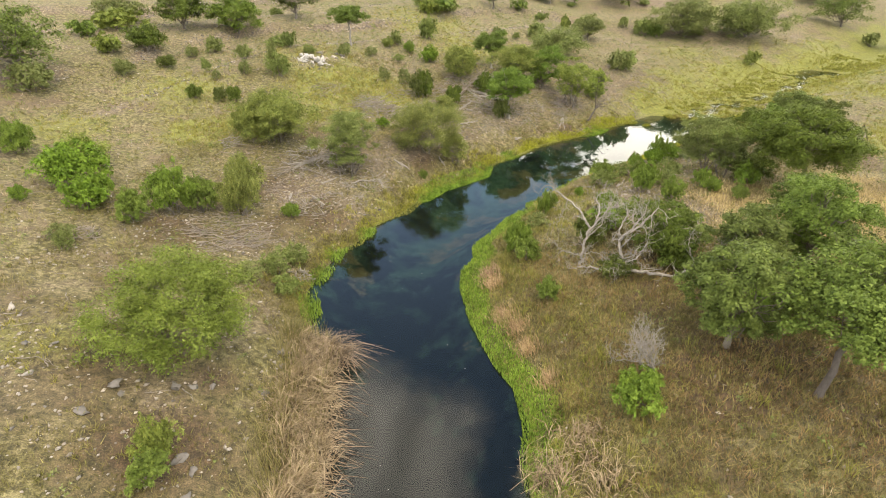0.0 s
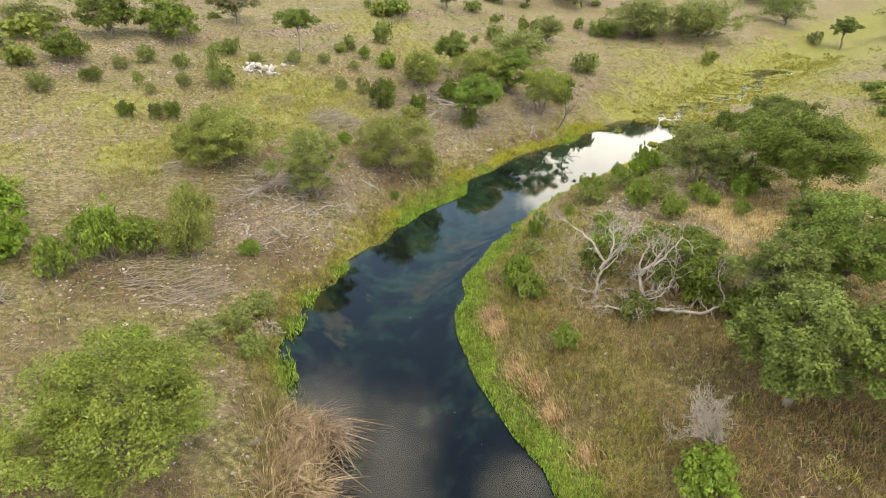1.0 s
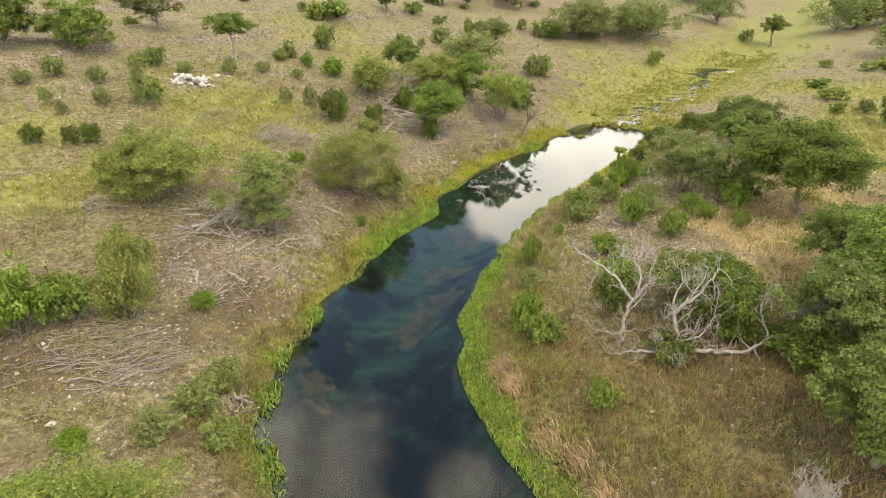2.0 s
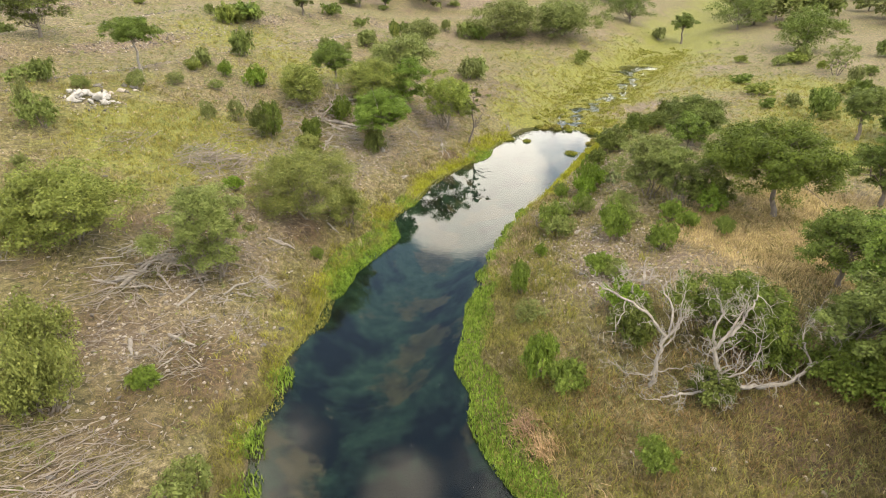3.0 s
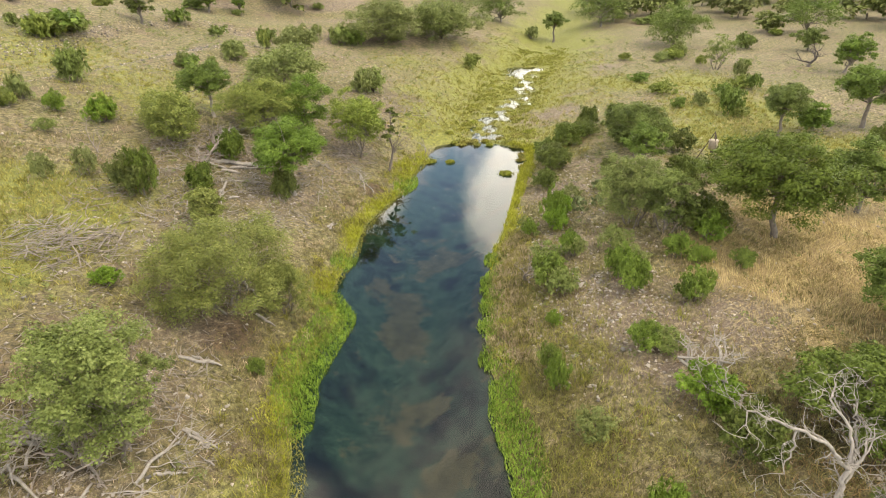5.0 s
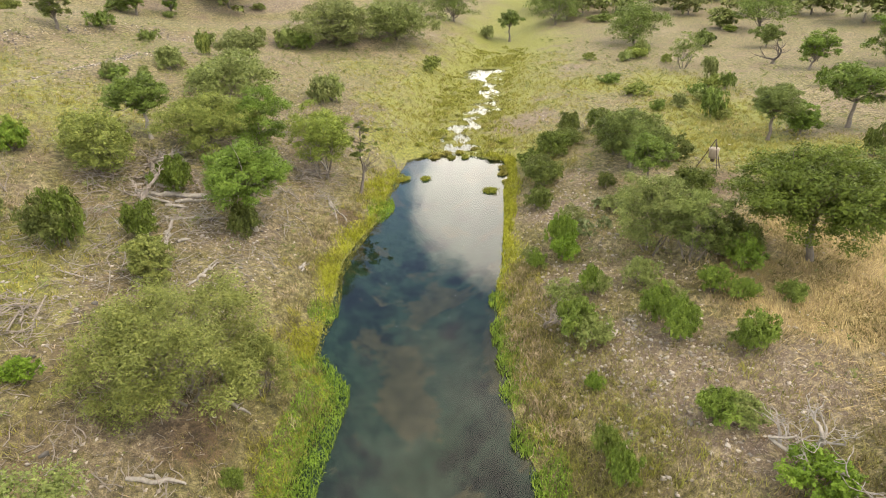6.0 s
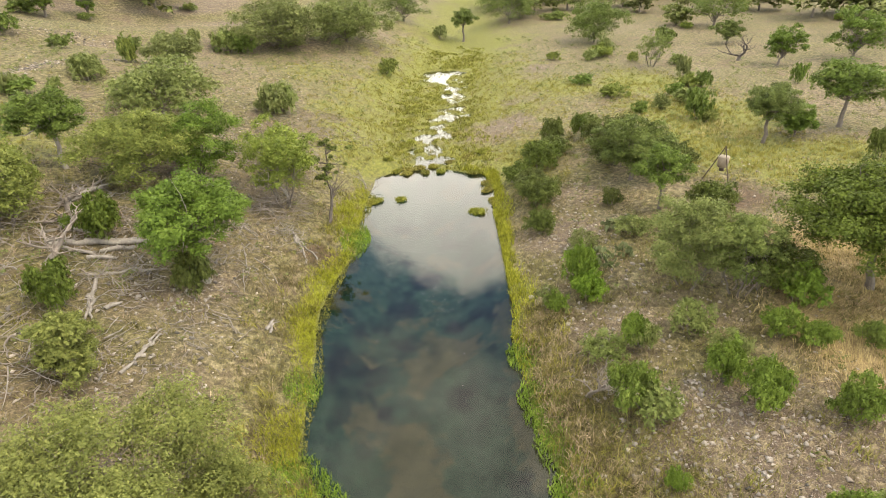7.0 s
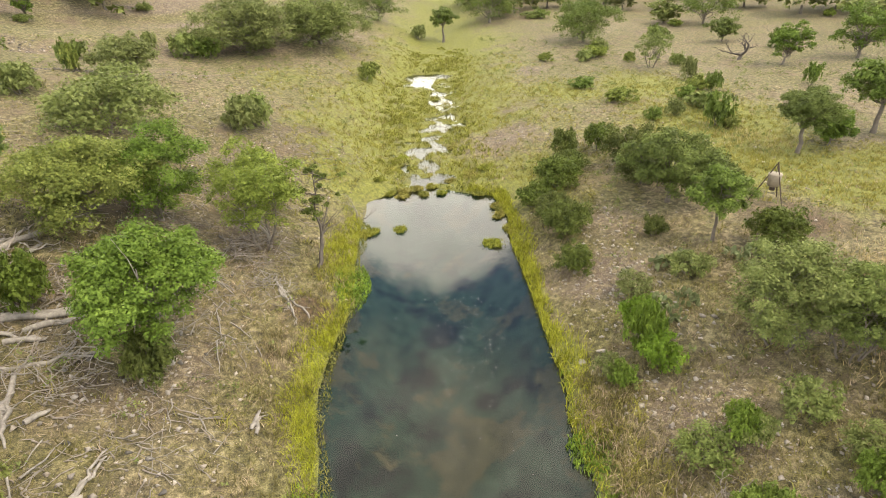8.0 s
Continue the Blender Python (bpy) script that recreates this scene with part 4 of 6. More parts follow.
bushes("dark", [(11.8, 15.8, 1.6, 1.5), (13.6, 14, 1.6, 1.5), (11.2, 13.4, 1.2, 1.1), (7.9, 17, 0.9, 0.9), (10.3, 17.5, 1.1, 0.9), (7.4, 20.2, 1.7, 0.95), (22.8, 32.7, 1.8, 1.35), (27.6, 36.2, 1.5, 1.1), (28.9, 45.1, 1.8, 0.95), (30.4, 43.6, 1.7, 1.1), (28.8, 41.0, 2.4, 1.8), (26.8, 43.6, 1.3, 1.3), (26.6, 39.6, 1.9, 1.4), (24.8, 43.2, 1.8, 1.5),
                (22.9, 43.4, 1.2, 1.0), (20.4, 40.3, 1.7, 1.3), (21.4, 41.4, 1.5, 1.2), (18.2, 38.6, 1.2, 0.9), (21.6, 36.9, 0.9, 0.6)])
bushes("dark", [(39.0, 39.6, 2.4, 1.05), (39.4, 42.4, 1.2, 0.75), (40.3, 46.7, 1.1, 1.15), (42.4, 50.9, 0.9, 1.15), (52.8, 56.1, 1.1, 1.1), (50.1, 58.8, 0.9, 0.7), (43.7, 43.2, 1.0, 0.8), (56.1, 48.2, 1.1, 1.0), (54.5, 52.2, 1.0, 0.6), (37.6, 43.2, 0.9, 0.65), (36.8, 28.4, 2.1, 0.9), (18.2, 28.7, 2.0, 1.5)])
bushes("sage", [(13.2, 34.8, 0.9, 0.6), (12.4, 30.9, 1.0, 0.6), (17.5, 36, 0.8, 0.9), (19.5, 34.8, 0.9, 1.0), (10, 29.3, 1.1, 0.9), (11.4, 31.6, 0.9, 0.9), (9.5, 24.2, 0.8, 0.8), (13.3, 28.6, 0.9, 0.8), (14, 30, 1.2, 0.9), (42.5, 41.5, 1.2, 1.3), (39.2, 38.8, 0.8, 0.8), (5.2, 23.4, 0.8, 0.7)])
# left bank and slope
bushes("green", [(-6.2, 5.9, 0.9, 0.65), (-7.99, 23.75, 0.9, 0.55), (-1.51, 32.22, 0.7, 0.35), (-4.88, 37.45, 0.7, 0.6), (-9.8, 16.44, 0.8, 0.5), (-4.6, 55.1, 1.3, 0.71), (-2.5, 53.8, 1.5, 0.94), (4.5, 64.5, 1, 0.61), (4.4, 63.9, 1.3, 0.66), (34.7, 67.5, 1.8, 1), (18.1, 60.5, 1.8, 0.91), (-19.3, 19.6, 0.8, 0.53), (2, 49.1, 0.7, 0.28)],
       "leafy green bush on the stony slope")
bushes("green", [(-13.1, 21.6, 2.7, 1.35), (-14.1, 19.8, 1.7, 0.95), (-12.2, 22.4, 2.0, 1.1), (-16.4, 21.1, 1.7, 0.8), (-18.5, 22.3, 2.4, 1.91), (-16.5, 20.1, 1.6, 1.07), (-23.3, 25.1, 2.1, 1.16)], "clump of leafy green brush on stony soil")
bushes("pale", [(-10.4, 22.9, 2.5, 1.25), (-10.9, 25.2, 2.4, 1.3), (-19.9, 25.2, 2.0, 1.6), (-6.4, 6.7, 1.3, 0.65), (-12.6, 33.6, 2.4, 1.4), (-13.3, 32.6, 2.2, 1.2), (13.34, 51.58, 2.0, 1.2), (14.09, 53.87, 2.2, 1.1), (18.3, 60.2, 2, 1.33), (-30.8, 50.1, 2, 2.19), (1.1, 51.8, 2.3, 1.34), (0.6, 52.9, 2.2, 1.8)])
bushes("dark", [(4.2, 44.1, 1.9, 0.85), (-25.8, 44.9, 2.3, 1.87), (-23.3, 42.9, 1.1, 0.92), (-18.5, 36.8, 1.1, 0.67), (-16.9, 37.4, 1.1, 0.55), (-16, 37.8, 1.3, 0.65), (-2.6, 44.4, 2.2, 1.22), (2.9, 48.1, 1.9, 1), (-2.3, 44.1, 2.6, 0.82), (26.6, 79.3, 1.9, 1.38), (0.2, 44.3, 1.8, 0.81)])
bushes("sage", [(-7.2, 18.6, 1.2, 1.0), (-6.3, 17.2, 1.0, 0.8), (-6.6, 19.8, 1.1, 0.8), (-8.1, 17.2, 0.9, 0.8), (-28.53, 34.35, 2.1, 2.0), (-15.5, 16.9, 0.9, 0.7), (-27.4, 42.5, 1.3, 1.09), (-25.3, 40, 1.2, 0.95), (-22.8, 46.5, 1, 0.81), (-17.9, 45.6, 1.2, 0.76), (-16.8, 42.6, 1.1, 0.68), (-19.5, 41.7, 1.1, 0.5), (-18.4, 40.8, 0.8, 0.47), (-14.2, 43.4, 2, 1.25), (-14.9, 44.3, 2.3, 0.6)])
bushes("sage", [(-16.3, 50.2, 1.3, 1.41), (-3.1, 59.8, 2.2, 0.99), (-13.1, 49.2, 0.9, 0.7), (-6.9, 55.7, 0.9, 0.74), (-5.3, 52.2, 0.8, 0.65), (-7.9, 52, 0.9, 0.84), (-10.2, 50.4, 1.2, 0.78), (-4.2, 46.5, 1.5, 0.71), (-5.9, 46.2, 1.3, 0.61), (6.7, 65.2, 0.8, 0.5), (13.1, 70.7, 1.8, 0.51), (-31.7, 46.2, 1.4, 1.22), (-25.2, 39.9, 1, 0.88), (-17.7, 45.5, 1.2, 0.72), (-14.4, 39.2, 0.8, 0.43), (-14.9, 16.1, 0.9, 0.46)])
bushes("scrub", [(-3, 73.8, 1.8, 2.2), (-5.5, 76.2, 1.1, 0.63), (-4, 72.1, 2, 1.13), (-1.2, 74.9, 1.8, 0.88), (16.2, 79.1, 1.3, 0.82), (56.7, 81.2, 1.8, 1.15), (35.7, 85.3, 1.3, 0.64), (9.1, 67.1, 1.5, 1.07), (10.7, 77.7, 1.1, 0.89), (9.5, 68.2, 1.3, 1.17), (-3.2, 72.8, 1.7, 1.29), (-1.2, 74.6, 1.8, 1.04), (4.6, 64.2, 1, 1.07), (-15.4, 50.1, 1.2, 0.53), (-6.8, 55.5, 1, 0.64), (-6.1, 56.7, 1.4, 0.72), (-3.2, 59.8, 2.1, 0.9), (-3.5, 73.2, 1.7, 1.78), (-27.6, 42.2, 1.6, 1.13), (-21.6, 48.6, 1.4, 0.9), (-15, 49.5, 1.5, 0.64), (25.2, 79.7, 2.2, 1.79), (-2.4, 54.1, 1.6, 0.87), (17.4, 59.6, 2, 1.28), (13.2, 71.1, 1.9, 0.71)], "scrubby bush on the far slope")
rw = np.random.default_rng(77)
field = []
while len(field) < 60:
    x, y = rw.uniform(-60, 30), rw.uniform(60, 130)
    d1, d2, side, floor = fall(np.array([x]), np.array([y]))
    if side[0] > 0 and d1[0] > 30 and d2[0] > 9:
        field.append((x, y, rw.uniform(0.6, 1.6), rw.uniform(0.5, 1.3)))
bushes("scrub", field, "scrubby bush on the far slope")
right = []
while len(right) < 55:
    x, y = rw.uniform(46, 120), rw.uniform(18, 90)
    d1, d2, side, floor = fall(np.array([x]), np.array([y]))
    if side[0] < 0 and d2[0] > 12 and min(math.hypot(x - u, y - w) for u, w in ((59.6, 40.2), (65.6, 35.2), (61.9, 60.9), (54, 49.6))) > 5:
        right.append((x, y, rw.uniform(0.7, 2.0), rw.uniform(0.6, 1.5)))
bushes("scrub", right, "scrubby bush in open pasture")



# ---- grasses ----
def scatter(seed, n, x0, x1, y0, y1, weigh):
    """About n points in a rectangle, kept by a weight from 0 to 1."""
    rng = np.random.default_rng(seed)
    x, y = rng.uniform(x0, x1, n), rng.uniform(y0, y1, n)
    keep = rng.uniform(0, 1, n) < weigh(x, y)
    return x[keep], y[keep], rng


def blades(rng, x, y, z, tall, wide, lean, drift=None):
    """Grass blades, each bent once. lean: how far the tip falls over, in parts of its length."""
    n = len(x)
    a = rng.uniform(0, 2 * math.pi, n)
    out = np.stack([np.cos(a), np.sin(a)], 1) * (lean * rng.uniform(0.3, 1.2, n))[:, None]
    if drift is not None:
        out = out * 0.6 + drift
    h = tall * rng.uniform(0.6, 1.3, n)
    b = rng.uniform(0, 2 * math.pi, n)
    side = np.stack([np.cos(b), np.sin(b), 0 * b], 1) * (wide * rng.uniform(0.7, 1.3, n) / 2)[:, None]
    foot = np.stack([x, y, z - 0.02], 1)
    bend = np.linalg.norm(out, axis=1)
    mid = foot + np.stack([out[:, 0] * h * 0.35, out[:, 1] * h * 0.35, h * 0.6], 1)
    tip = foot + np.stack([out[:, 0] * h, out[:, 1] * h, h * np.clip(1.0 - 0.45 * bend ** 1.5, 0.05, 1)], 1)
    v = np.stack([foot - side, foot + side, mid + side * 0.8, mid - side * 0.8, tip + side * 0.25, tip - side * 0.25], 1).reshape(-1, 3)
    i = np.arange(n)[:, None] * 6
    f = np.concatenate([i + np.array([[0, 1, 2, 3]]), i + np.array([[3, 2, 4, 5]])])
    return v, f


def spikes(rng, x, y, z, tall, wide, lean):
    """Short grass: one thin pointed blade each."""
    n = len(x)
    a, b = rng.uniform(0, 2 * math.pi, n), rng.uniform(0, 2 * math.pi, n)
    k, h = lean * rng.uniform(0.2, 1.2, n), tall * rng.uniform(0.5, 1.4, n)
    side = np.stack([np.cos(b), np.sin(b), 0 * b], 1) * (wide * rng.uniform(0.7, 1.3, n) / 2)[:, None]
    foot = np.stack([x, y, z - 0.02], 1)
    tip = foot + np.stack([np.cos(a) * k * h, np.sin(a) * k * h, h], 1)
    return np.stack([foot - side, foot + side, tip], 1).reshape(-1, 3), np.arange(n * 3).reshape(-1, 3)


def tufted(rng, x, y, per, spread):
    """Several blades round each point."""
    x, y = np.repeat(x, per), np.repeat(y, per)
    return x + rng.normal(0, spread, len(x)), y + rng.normal(0, spread, len(y))


def grass(name, label, rng, x, y, tall, wide, lean, mat, drift=None, level=None):
    z = height(x, y) if level is None else np.maximum(height(x, y), level)
    v, f = blades(rng, x, y, z, tall, wide, lean, drift)
    return tagged(new(name, mesh_of(name, v, f, mat)), label, "grass", kind="stuff")


def raft(x, y):
    """Where the floating weed is thick along the left bank."""
    return np.clip(blob(x, y, 0.2, 32.2, 1.7, 1.3) + blob(x, y, 1.8, 34.0, 1.3, 1.2) + blob(x, y, 4.5, 38.6, 0.9) + blob(x, y, 12.5, 45.6, 1.6, 0.9) + blob(x, y, -0.6, 30.7, 0.75, 1.3) + blob(x, y, -1.2, 29.6, 0.6, 1.3) + blob(x, y, 1.2, 34.2, 0.9, 1.3) + blob(x, y, 2.2, 35.5, 0.8, 1.3), 0, 1)


def left_bank(x, y):
    d1, d2, side = dist(x, y)
    w = 1.15 + 0.6 * rolling(x, y, 2.5, 4.0) + 0.3 * rolling(x, y, 0.9, 1.0)
    return (side > 0) * (d1 > 0.05) * np.clip((w - d1) * 1.5, 0, 1) * (0.6 + 0.5 * rolling(x, y, 1.0, 3.0)) * np.clip((17.5 - x) / 1.5, 0, 1) * (1 - 0.85 * raft(x, y) * (d1 < 0.9))


x, y, r = scatter(101, 900000, -8, 19, 16, 52, lambda x, y: left_bank(x, y) * np.clip((y - 23) / 10 + 0.6 * rolling(x, y, 2.0, 6.0), 0.04, 1))
grass("bank_grass", "yellow-green grass along the pool's edge", r, x, y, 0.24, 0.017, 0.9, LUSH, level=0.0)
x, y, r = scatter(109, 520000, -8, 10, 14, 42, lambda x, y: left_bank(x, y) * np.clip((40 - y) / 12 - 0.3 * rolling(x, y, 2.0, 6.0), 0, 0.8))
grass("bank_grass", "dry olive grass along the pool's edge", r, x, y, 0.24, 0.017, 1.0, OLIVE, level=0.0)


def tussocky(x, y):
    d1, d2, side = dist(x, y)
    return (side > 0) * (d1 > 0.1) * np.clip((2.6 - d1) / 1.4, 0, 1) * np.clip((y - 15) / 3, 0, 1) * np.clip(0.45 + 0.9 * rolling(x, y, 1.4, 3.0), 0, 1) * (x < 16)


for seed, n, mat, tall, kind_of in ((141, 3000, YELLOW, 0.36, "yellow-green"), (142, 2600, OLIVE, 0.34, "dry olive"), (143, 900, STRAW, 0.3, "bleached straw-coloured")):
    x, y, r = scatter(seed, n, -8, 16, 15, 50, tussocky)
    x, y = tufted(r, x, y, 20, 0.11)
    grass("bank_grass", kind_of + " tussocks leaning over the bank", r, x, y, tall, 0.018, 0.95, mat, level=0.0)


def left_mat(x, y):
    d1, d2, side = dist(x, y)
    k = 0.15 + 0.3 * rolling(x, y, 3.0, 7.0)
    k = np.clip(k + raft(x, y), 0, 1.3)
    here = (side > 0) * (d1 > -0.75 * k) * (d1 < 0.4 + 0.5 * raft(x, y)) * (x < 17)
    return here * np.where((y > 26) & (y < 52), np.clip(k * 2.4 - 0.9, 0.0, 1), 0.0)


x, y, r = scatter(102, 420000, -7, 18, 25, 52, left_mat)
grass("water_weed", "bright green marsh weed floating along the bank", r, x, y, 0.15, 0.024, 0.8, CRESS, level=0.0)
x, y, r = scatter(110, 330000, -7, 18, 22, 52, lambda x, y: (dist(x, y)[2] > 0) * (dist(x, y)[0] > -0.15 - 0.35 * np.clip(0.4 + rolling(x, y, 2.2, 5.0), 0, 1)) * (dist(x, y)[0] < 0.3) * (x < 17) * 0.6)
grass("water_weed", "dull green weed at the water's edge", r, x, y, 0.13, 0.022, 0.9, MEADOW, level=0.0)


def left_near_mat(x, y):
    d1, d2, side = dist(x, y)
    return (side > 0) * (d1 > -0.5) * (d1 < 0.4) * np.maximum(np.maximum(blob(x, y, -5.2, 21.6, 0.6), blob(x, y, -5.4, 16.4, 0.9, 1.2)), np.maximum(blob(x, y, -4.0, 24.2, 0.5), blob(x, y, -5.5, 19.4, 0.7)))


x, y, r = scatter(103, 30000, -8, -2, 14, 27, left_near_mat)
grass("water_weed", "bright green marsh weed in small rafts", r, x, y, 0.24, 0.045, 0.6, CRESS, level=0.0)


# rounded cushions of weed where the mat breaks up
MAT_CLUMPS = ((5.75, 28.25), (7.05, 29.95), (7.95, 31.05), (8.75, 32.0), (9.25, 32.6), (10.6, 34.1))


def right_mat(x, y):
    d1, d2, side = dist(x, y)
    k = 1.05 + 0.3 * rolling(x, y, 1.6, 7.0) - np.clip((y - 26) / 22, 0, 0.45)
    gaps = np.where(y > 31, np.clip(2.2 * rolling(x, y, 1.5, 2.0) + 0.5, 0, 1), 1.0)
    rounded = np.clip(2.2 - 2.6 * np.min([np.hypot(x - a, y - b) for a, b in MAT_CLUMPS], axis=0), 0, 1)
    gaps = np.where(y > 27.4, np.maximum(rounded, gaps * 0.12), gaps)
    return (side < 0) * (d1 > -0.12 - 0.55 * rounded * (y > 27.4)) * (d1 < k) * np.where((y > 5.5) & (y < 38), np.clip((y - 5) / 5, 0.3, 1), 0.0) * gaps


x, y, r = scatter(104, 260000, 0.5, 14, 5, 38, right_mat)
grass("water_weed", "bright green mat of marsh weed lining the bank", r, x, y, 0.16, 0.036, 0.5, CRESS, level=0.02)
for seed, n, mat, kind_of in ((144, 1500, OLIVE, "dry olive"), (145, 800, STRAW, "bleached straw-coloured"), (146, 500, YELLOW, "yellow-green")):
    x, y, r = scatter(seed, n, 4, 13, 26.5, 36, lambda x, y: (dist(x, y)[2] < 0) * (dist(x, y)[0] > 0.3) * np.clip(2.0 - dist(x, y)[0], 0, 1) * np.clip((y - 26.5) / 1.5, 0, 1))
    x, y = tufted(r, x, y, 20, 0.12)
    grass("bank_grass", kind_of + " tussocks behind the marsh weed", r, x, y, 0.34, 0.018, 0.95, mat, level=0.0)


def right_bank(x, y):
    d1, d2, side = dist(x, y)
    return (side < 0) * (d1 > -0.05) * np.clip((0.8 + 0.4 * rolling(x, y, 2.0) - d1) * 2, 0, 1) * np.clip((y - 33) / 4, 0, 1) * (0.55 + 0.6 * rolling(x, y, 0.9, 2.0))


x, y, r = scatter(105, 260000, 5, 25, 30, 48, right_bank)
grass("bank_grass", "yellow-green grass fringing the stony bank", r, x, y, 0.3, 0.028, 0.7, LUSH, level=0.0)


def right_tall(x, y):
    d1, d2, side = dist(x, y)
    return (side < 0) * (d1 > 0.8) * np.clip((5.2 - d1) / 2.5, 0.08, 1) * np.clip((33 - y) / 6, 0, 1) * (0.6 + 0.5 * rolling(x, y, 1.2, 6.0)) * (d1 < 8)


x, y, r = scatter(106, 120000, 1, 13, 4, 33, right_tall)
grass("tall_grass", "unkempt olive bank grass", r, x, y, 0.22, 0.016, 1.1, OLIVE)
x, y, r = scatter(107, 14000, 1, 13, 4, 33, lambda x, y: right_tall(x, y) * np.clip(0.1 + rolling(x, y, 2.2, 1.0), 0, 1))
grass("tall_grass", "pale straw among the bank grass", r, x, y, 0.28, 0.014, 1.0, STRAW)
x, y, r = scatter(108, 140000, 1, 13, 4, 30, lambda x, y: right_tall(x, y) * np.clip(0.35 + 1.2 * rolling(x, y, 1.7, 9.0), 0, 1))
grass("tall_grass", "yellow-green tufts of bank grass", r, x, y, 0.26, 0.018, 1.0, MEADOW)


# the open field, in tufts
def open_ground(x, y):
    d1, d2, side = dist(x, y)
    return (d1 > 0.8) * (d2 > -0.5) * np.clip(1.15 - np.hypot(x - 4, y - 26) / 48, 0.06, 1)


def thin_cover(x, y):
    green, stony, gold, red, mud, silt = zones(x, y)
    return open_ground(x, y) * np.clip(1 - 0.8 * stony - 0.4 * red, 0.25, 1)


def tuft_field(name, label, seed, n, per, tall, wide, lean, mat, weigh, box=(-38, 52, 3, 84), spread=0.08):
    x, y, r = scatter(seed, n, *box, weigh)
    x, y = tufted(r, x, y, per, spread)
    v, f = spikes(r, x, y, height(x, y), tall, wide, lean)
    tagged(new(name, mesh_of(name, v, f, mat)), label, "grass", kind="stuff")


NEAR = (-17, 24, 4, 52)
tuft_field("field_grass", "tufts of dry olive field grass", 111, 58000, 8, 0.17, 0.035, 1.2, OLIVE, lambda x, y: thin_cover(x, y) * np.clip(0.5 + 0.7 * rolling(x, y, 4.0, 1.5), 0, 1))
tuft_field("field_grass", "tufts of bleached dry grass", 112, 55000, 8, 0.16, 0.032, 1.3, STRAW, lambda x, y: thin_cover(x, y) * np.clip(0.45 - 0.7 * rolling(x, y, 5.0, 1.5), 0, 1) * np.clip((y - 12) / 34, 0.12, 1))
tuft_field("field_grass", "short dry turf near the pool", 116, 120000, 7, 0.13, 0.026, 1.3, OLIVE, lambda x, y: thin_cover(x, y) * np.clip(0.45 + 0.8 * rolling(x, y, 1.6, 2.5), 0, 1), NEAR, 0.12)
tuft_field("meadow_grass", "tufts of yellow-green meadow grass", 113, 150000, 8, 0.2, 0.036, 0.9, YELLOW, lambda x, y: (dist(x, y)[0] > 1.5) * np.clip(zones(x, y)[0] * 1.2 - 0.3, 0, 1) * np.clip(1.2 - np.hypot(x - 14, y - 34) / 60, 0.1, 1))


def under_thicket(x, y):
    d1, d2, side = dist(x, y)
    return (side < 0) * (d1 > 1.2) * np.clip((24 - y) / 6, 0, 1) * np.clip(1.2 - np.hypot(x - 7, y - 13) / 16, 0, 1)


THICKET = (2, 21, 3, 25)
tuft_field("field_grass", "matted brown-gold grass along the thicket", 117, 15000, 8, 0.2, 0.028, 1.2, GOLDBROWN, lambda x, y: under_thicket(x, y) * np.clip(0.55 + 0.7 * rolling(x, y, 2.3, 1.5), 0, 1), THICKET, 0.12)
tuft_field("field_grass", "olive-green grass between thicket and bank", 120, 11000, 8, 0.22, 0.03, 1.0, OLIVE, lambda x, y: under_thicket(x, y) * np.clip(0.4 - 0.8 * rolling(x, y, 2.3, 1.5), 0, 1), THICKET, 0.12)


def golden(x, y):
    return (dist(x, y)[0] > 3) * np.clip(zones(x, y)[2] * 1.3 - 0.25, 0, 1)


x, y, r = scatter(114, 125000, 10, 40, 12, 42, golden)
flow = np.stack([0.9 * np.sin(rolling(x, y, 2.2) * 5), 0.9 * np.cos(rolling(x, y, 2.6, 3.0) * 5)], 1)
grass("golden_grass", "wind-laid golden dry grass", r, x, y, 0.34, 0.014, 0.9, GOLD, drift=flow)


# marsh hummocks round the puddles and in the pool
def marsh(x, y):
    d1, d2, side = dist(x, y)
    s = (x - 21.5) * 0.76 + (y - 48) * 0.65
    over = height(x, y) - rise(s)
    return (d1 > -0.9) * (s > -1) * np.clip((1.6 - d2) / 2, 0, 1) * np.clip((over - 0.03) / 0.06, 0, 1) * np.clip(0.55 + rolling(x, y, 1.9, 8.0), 0.1, 1)


x, y, r = scatter(115, 22000, 16, 56, 43, 78, marsh)
x, y = tufted(r, x, y, 9, 0.09)
grass("marsh_grass", "yellow-green hummocks of marsh grass", r, x, y, 0.24, 0.05, 0.8, MEADOW)


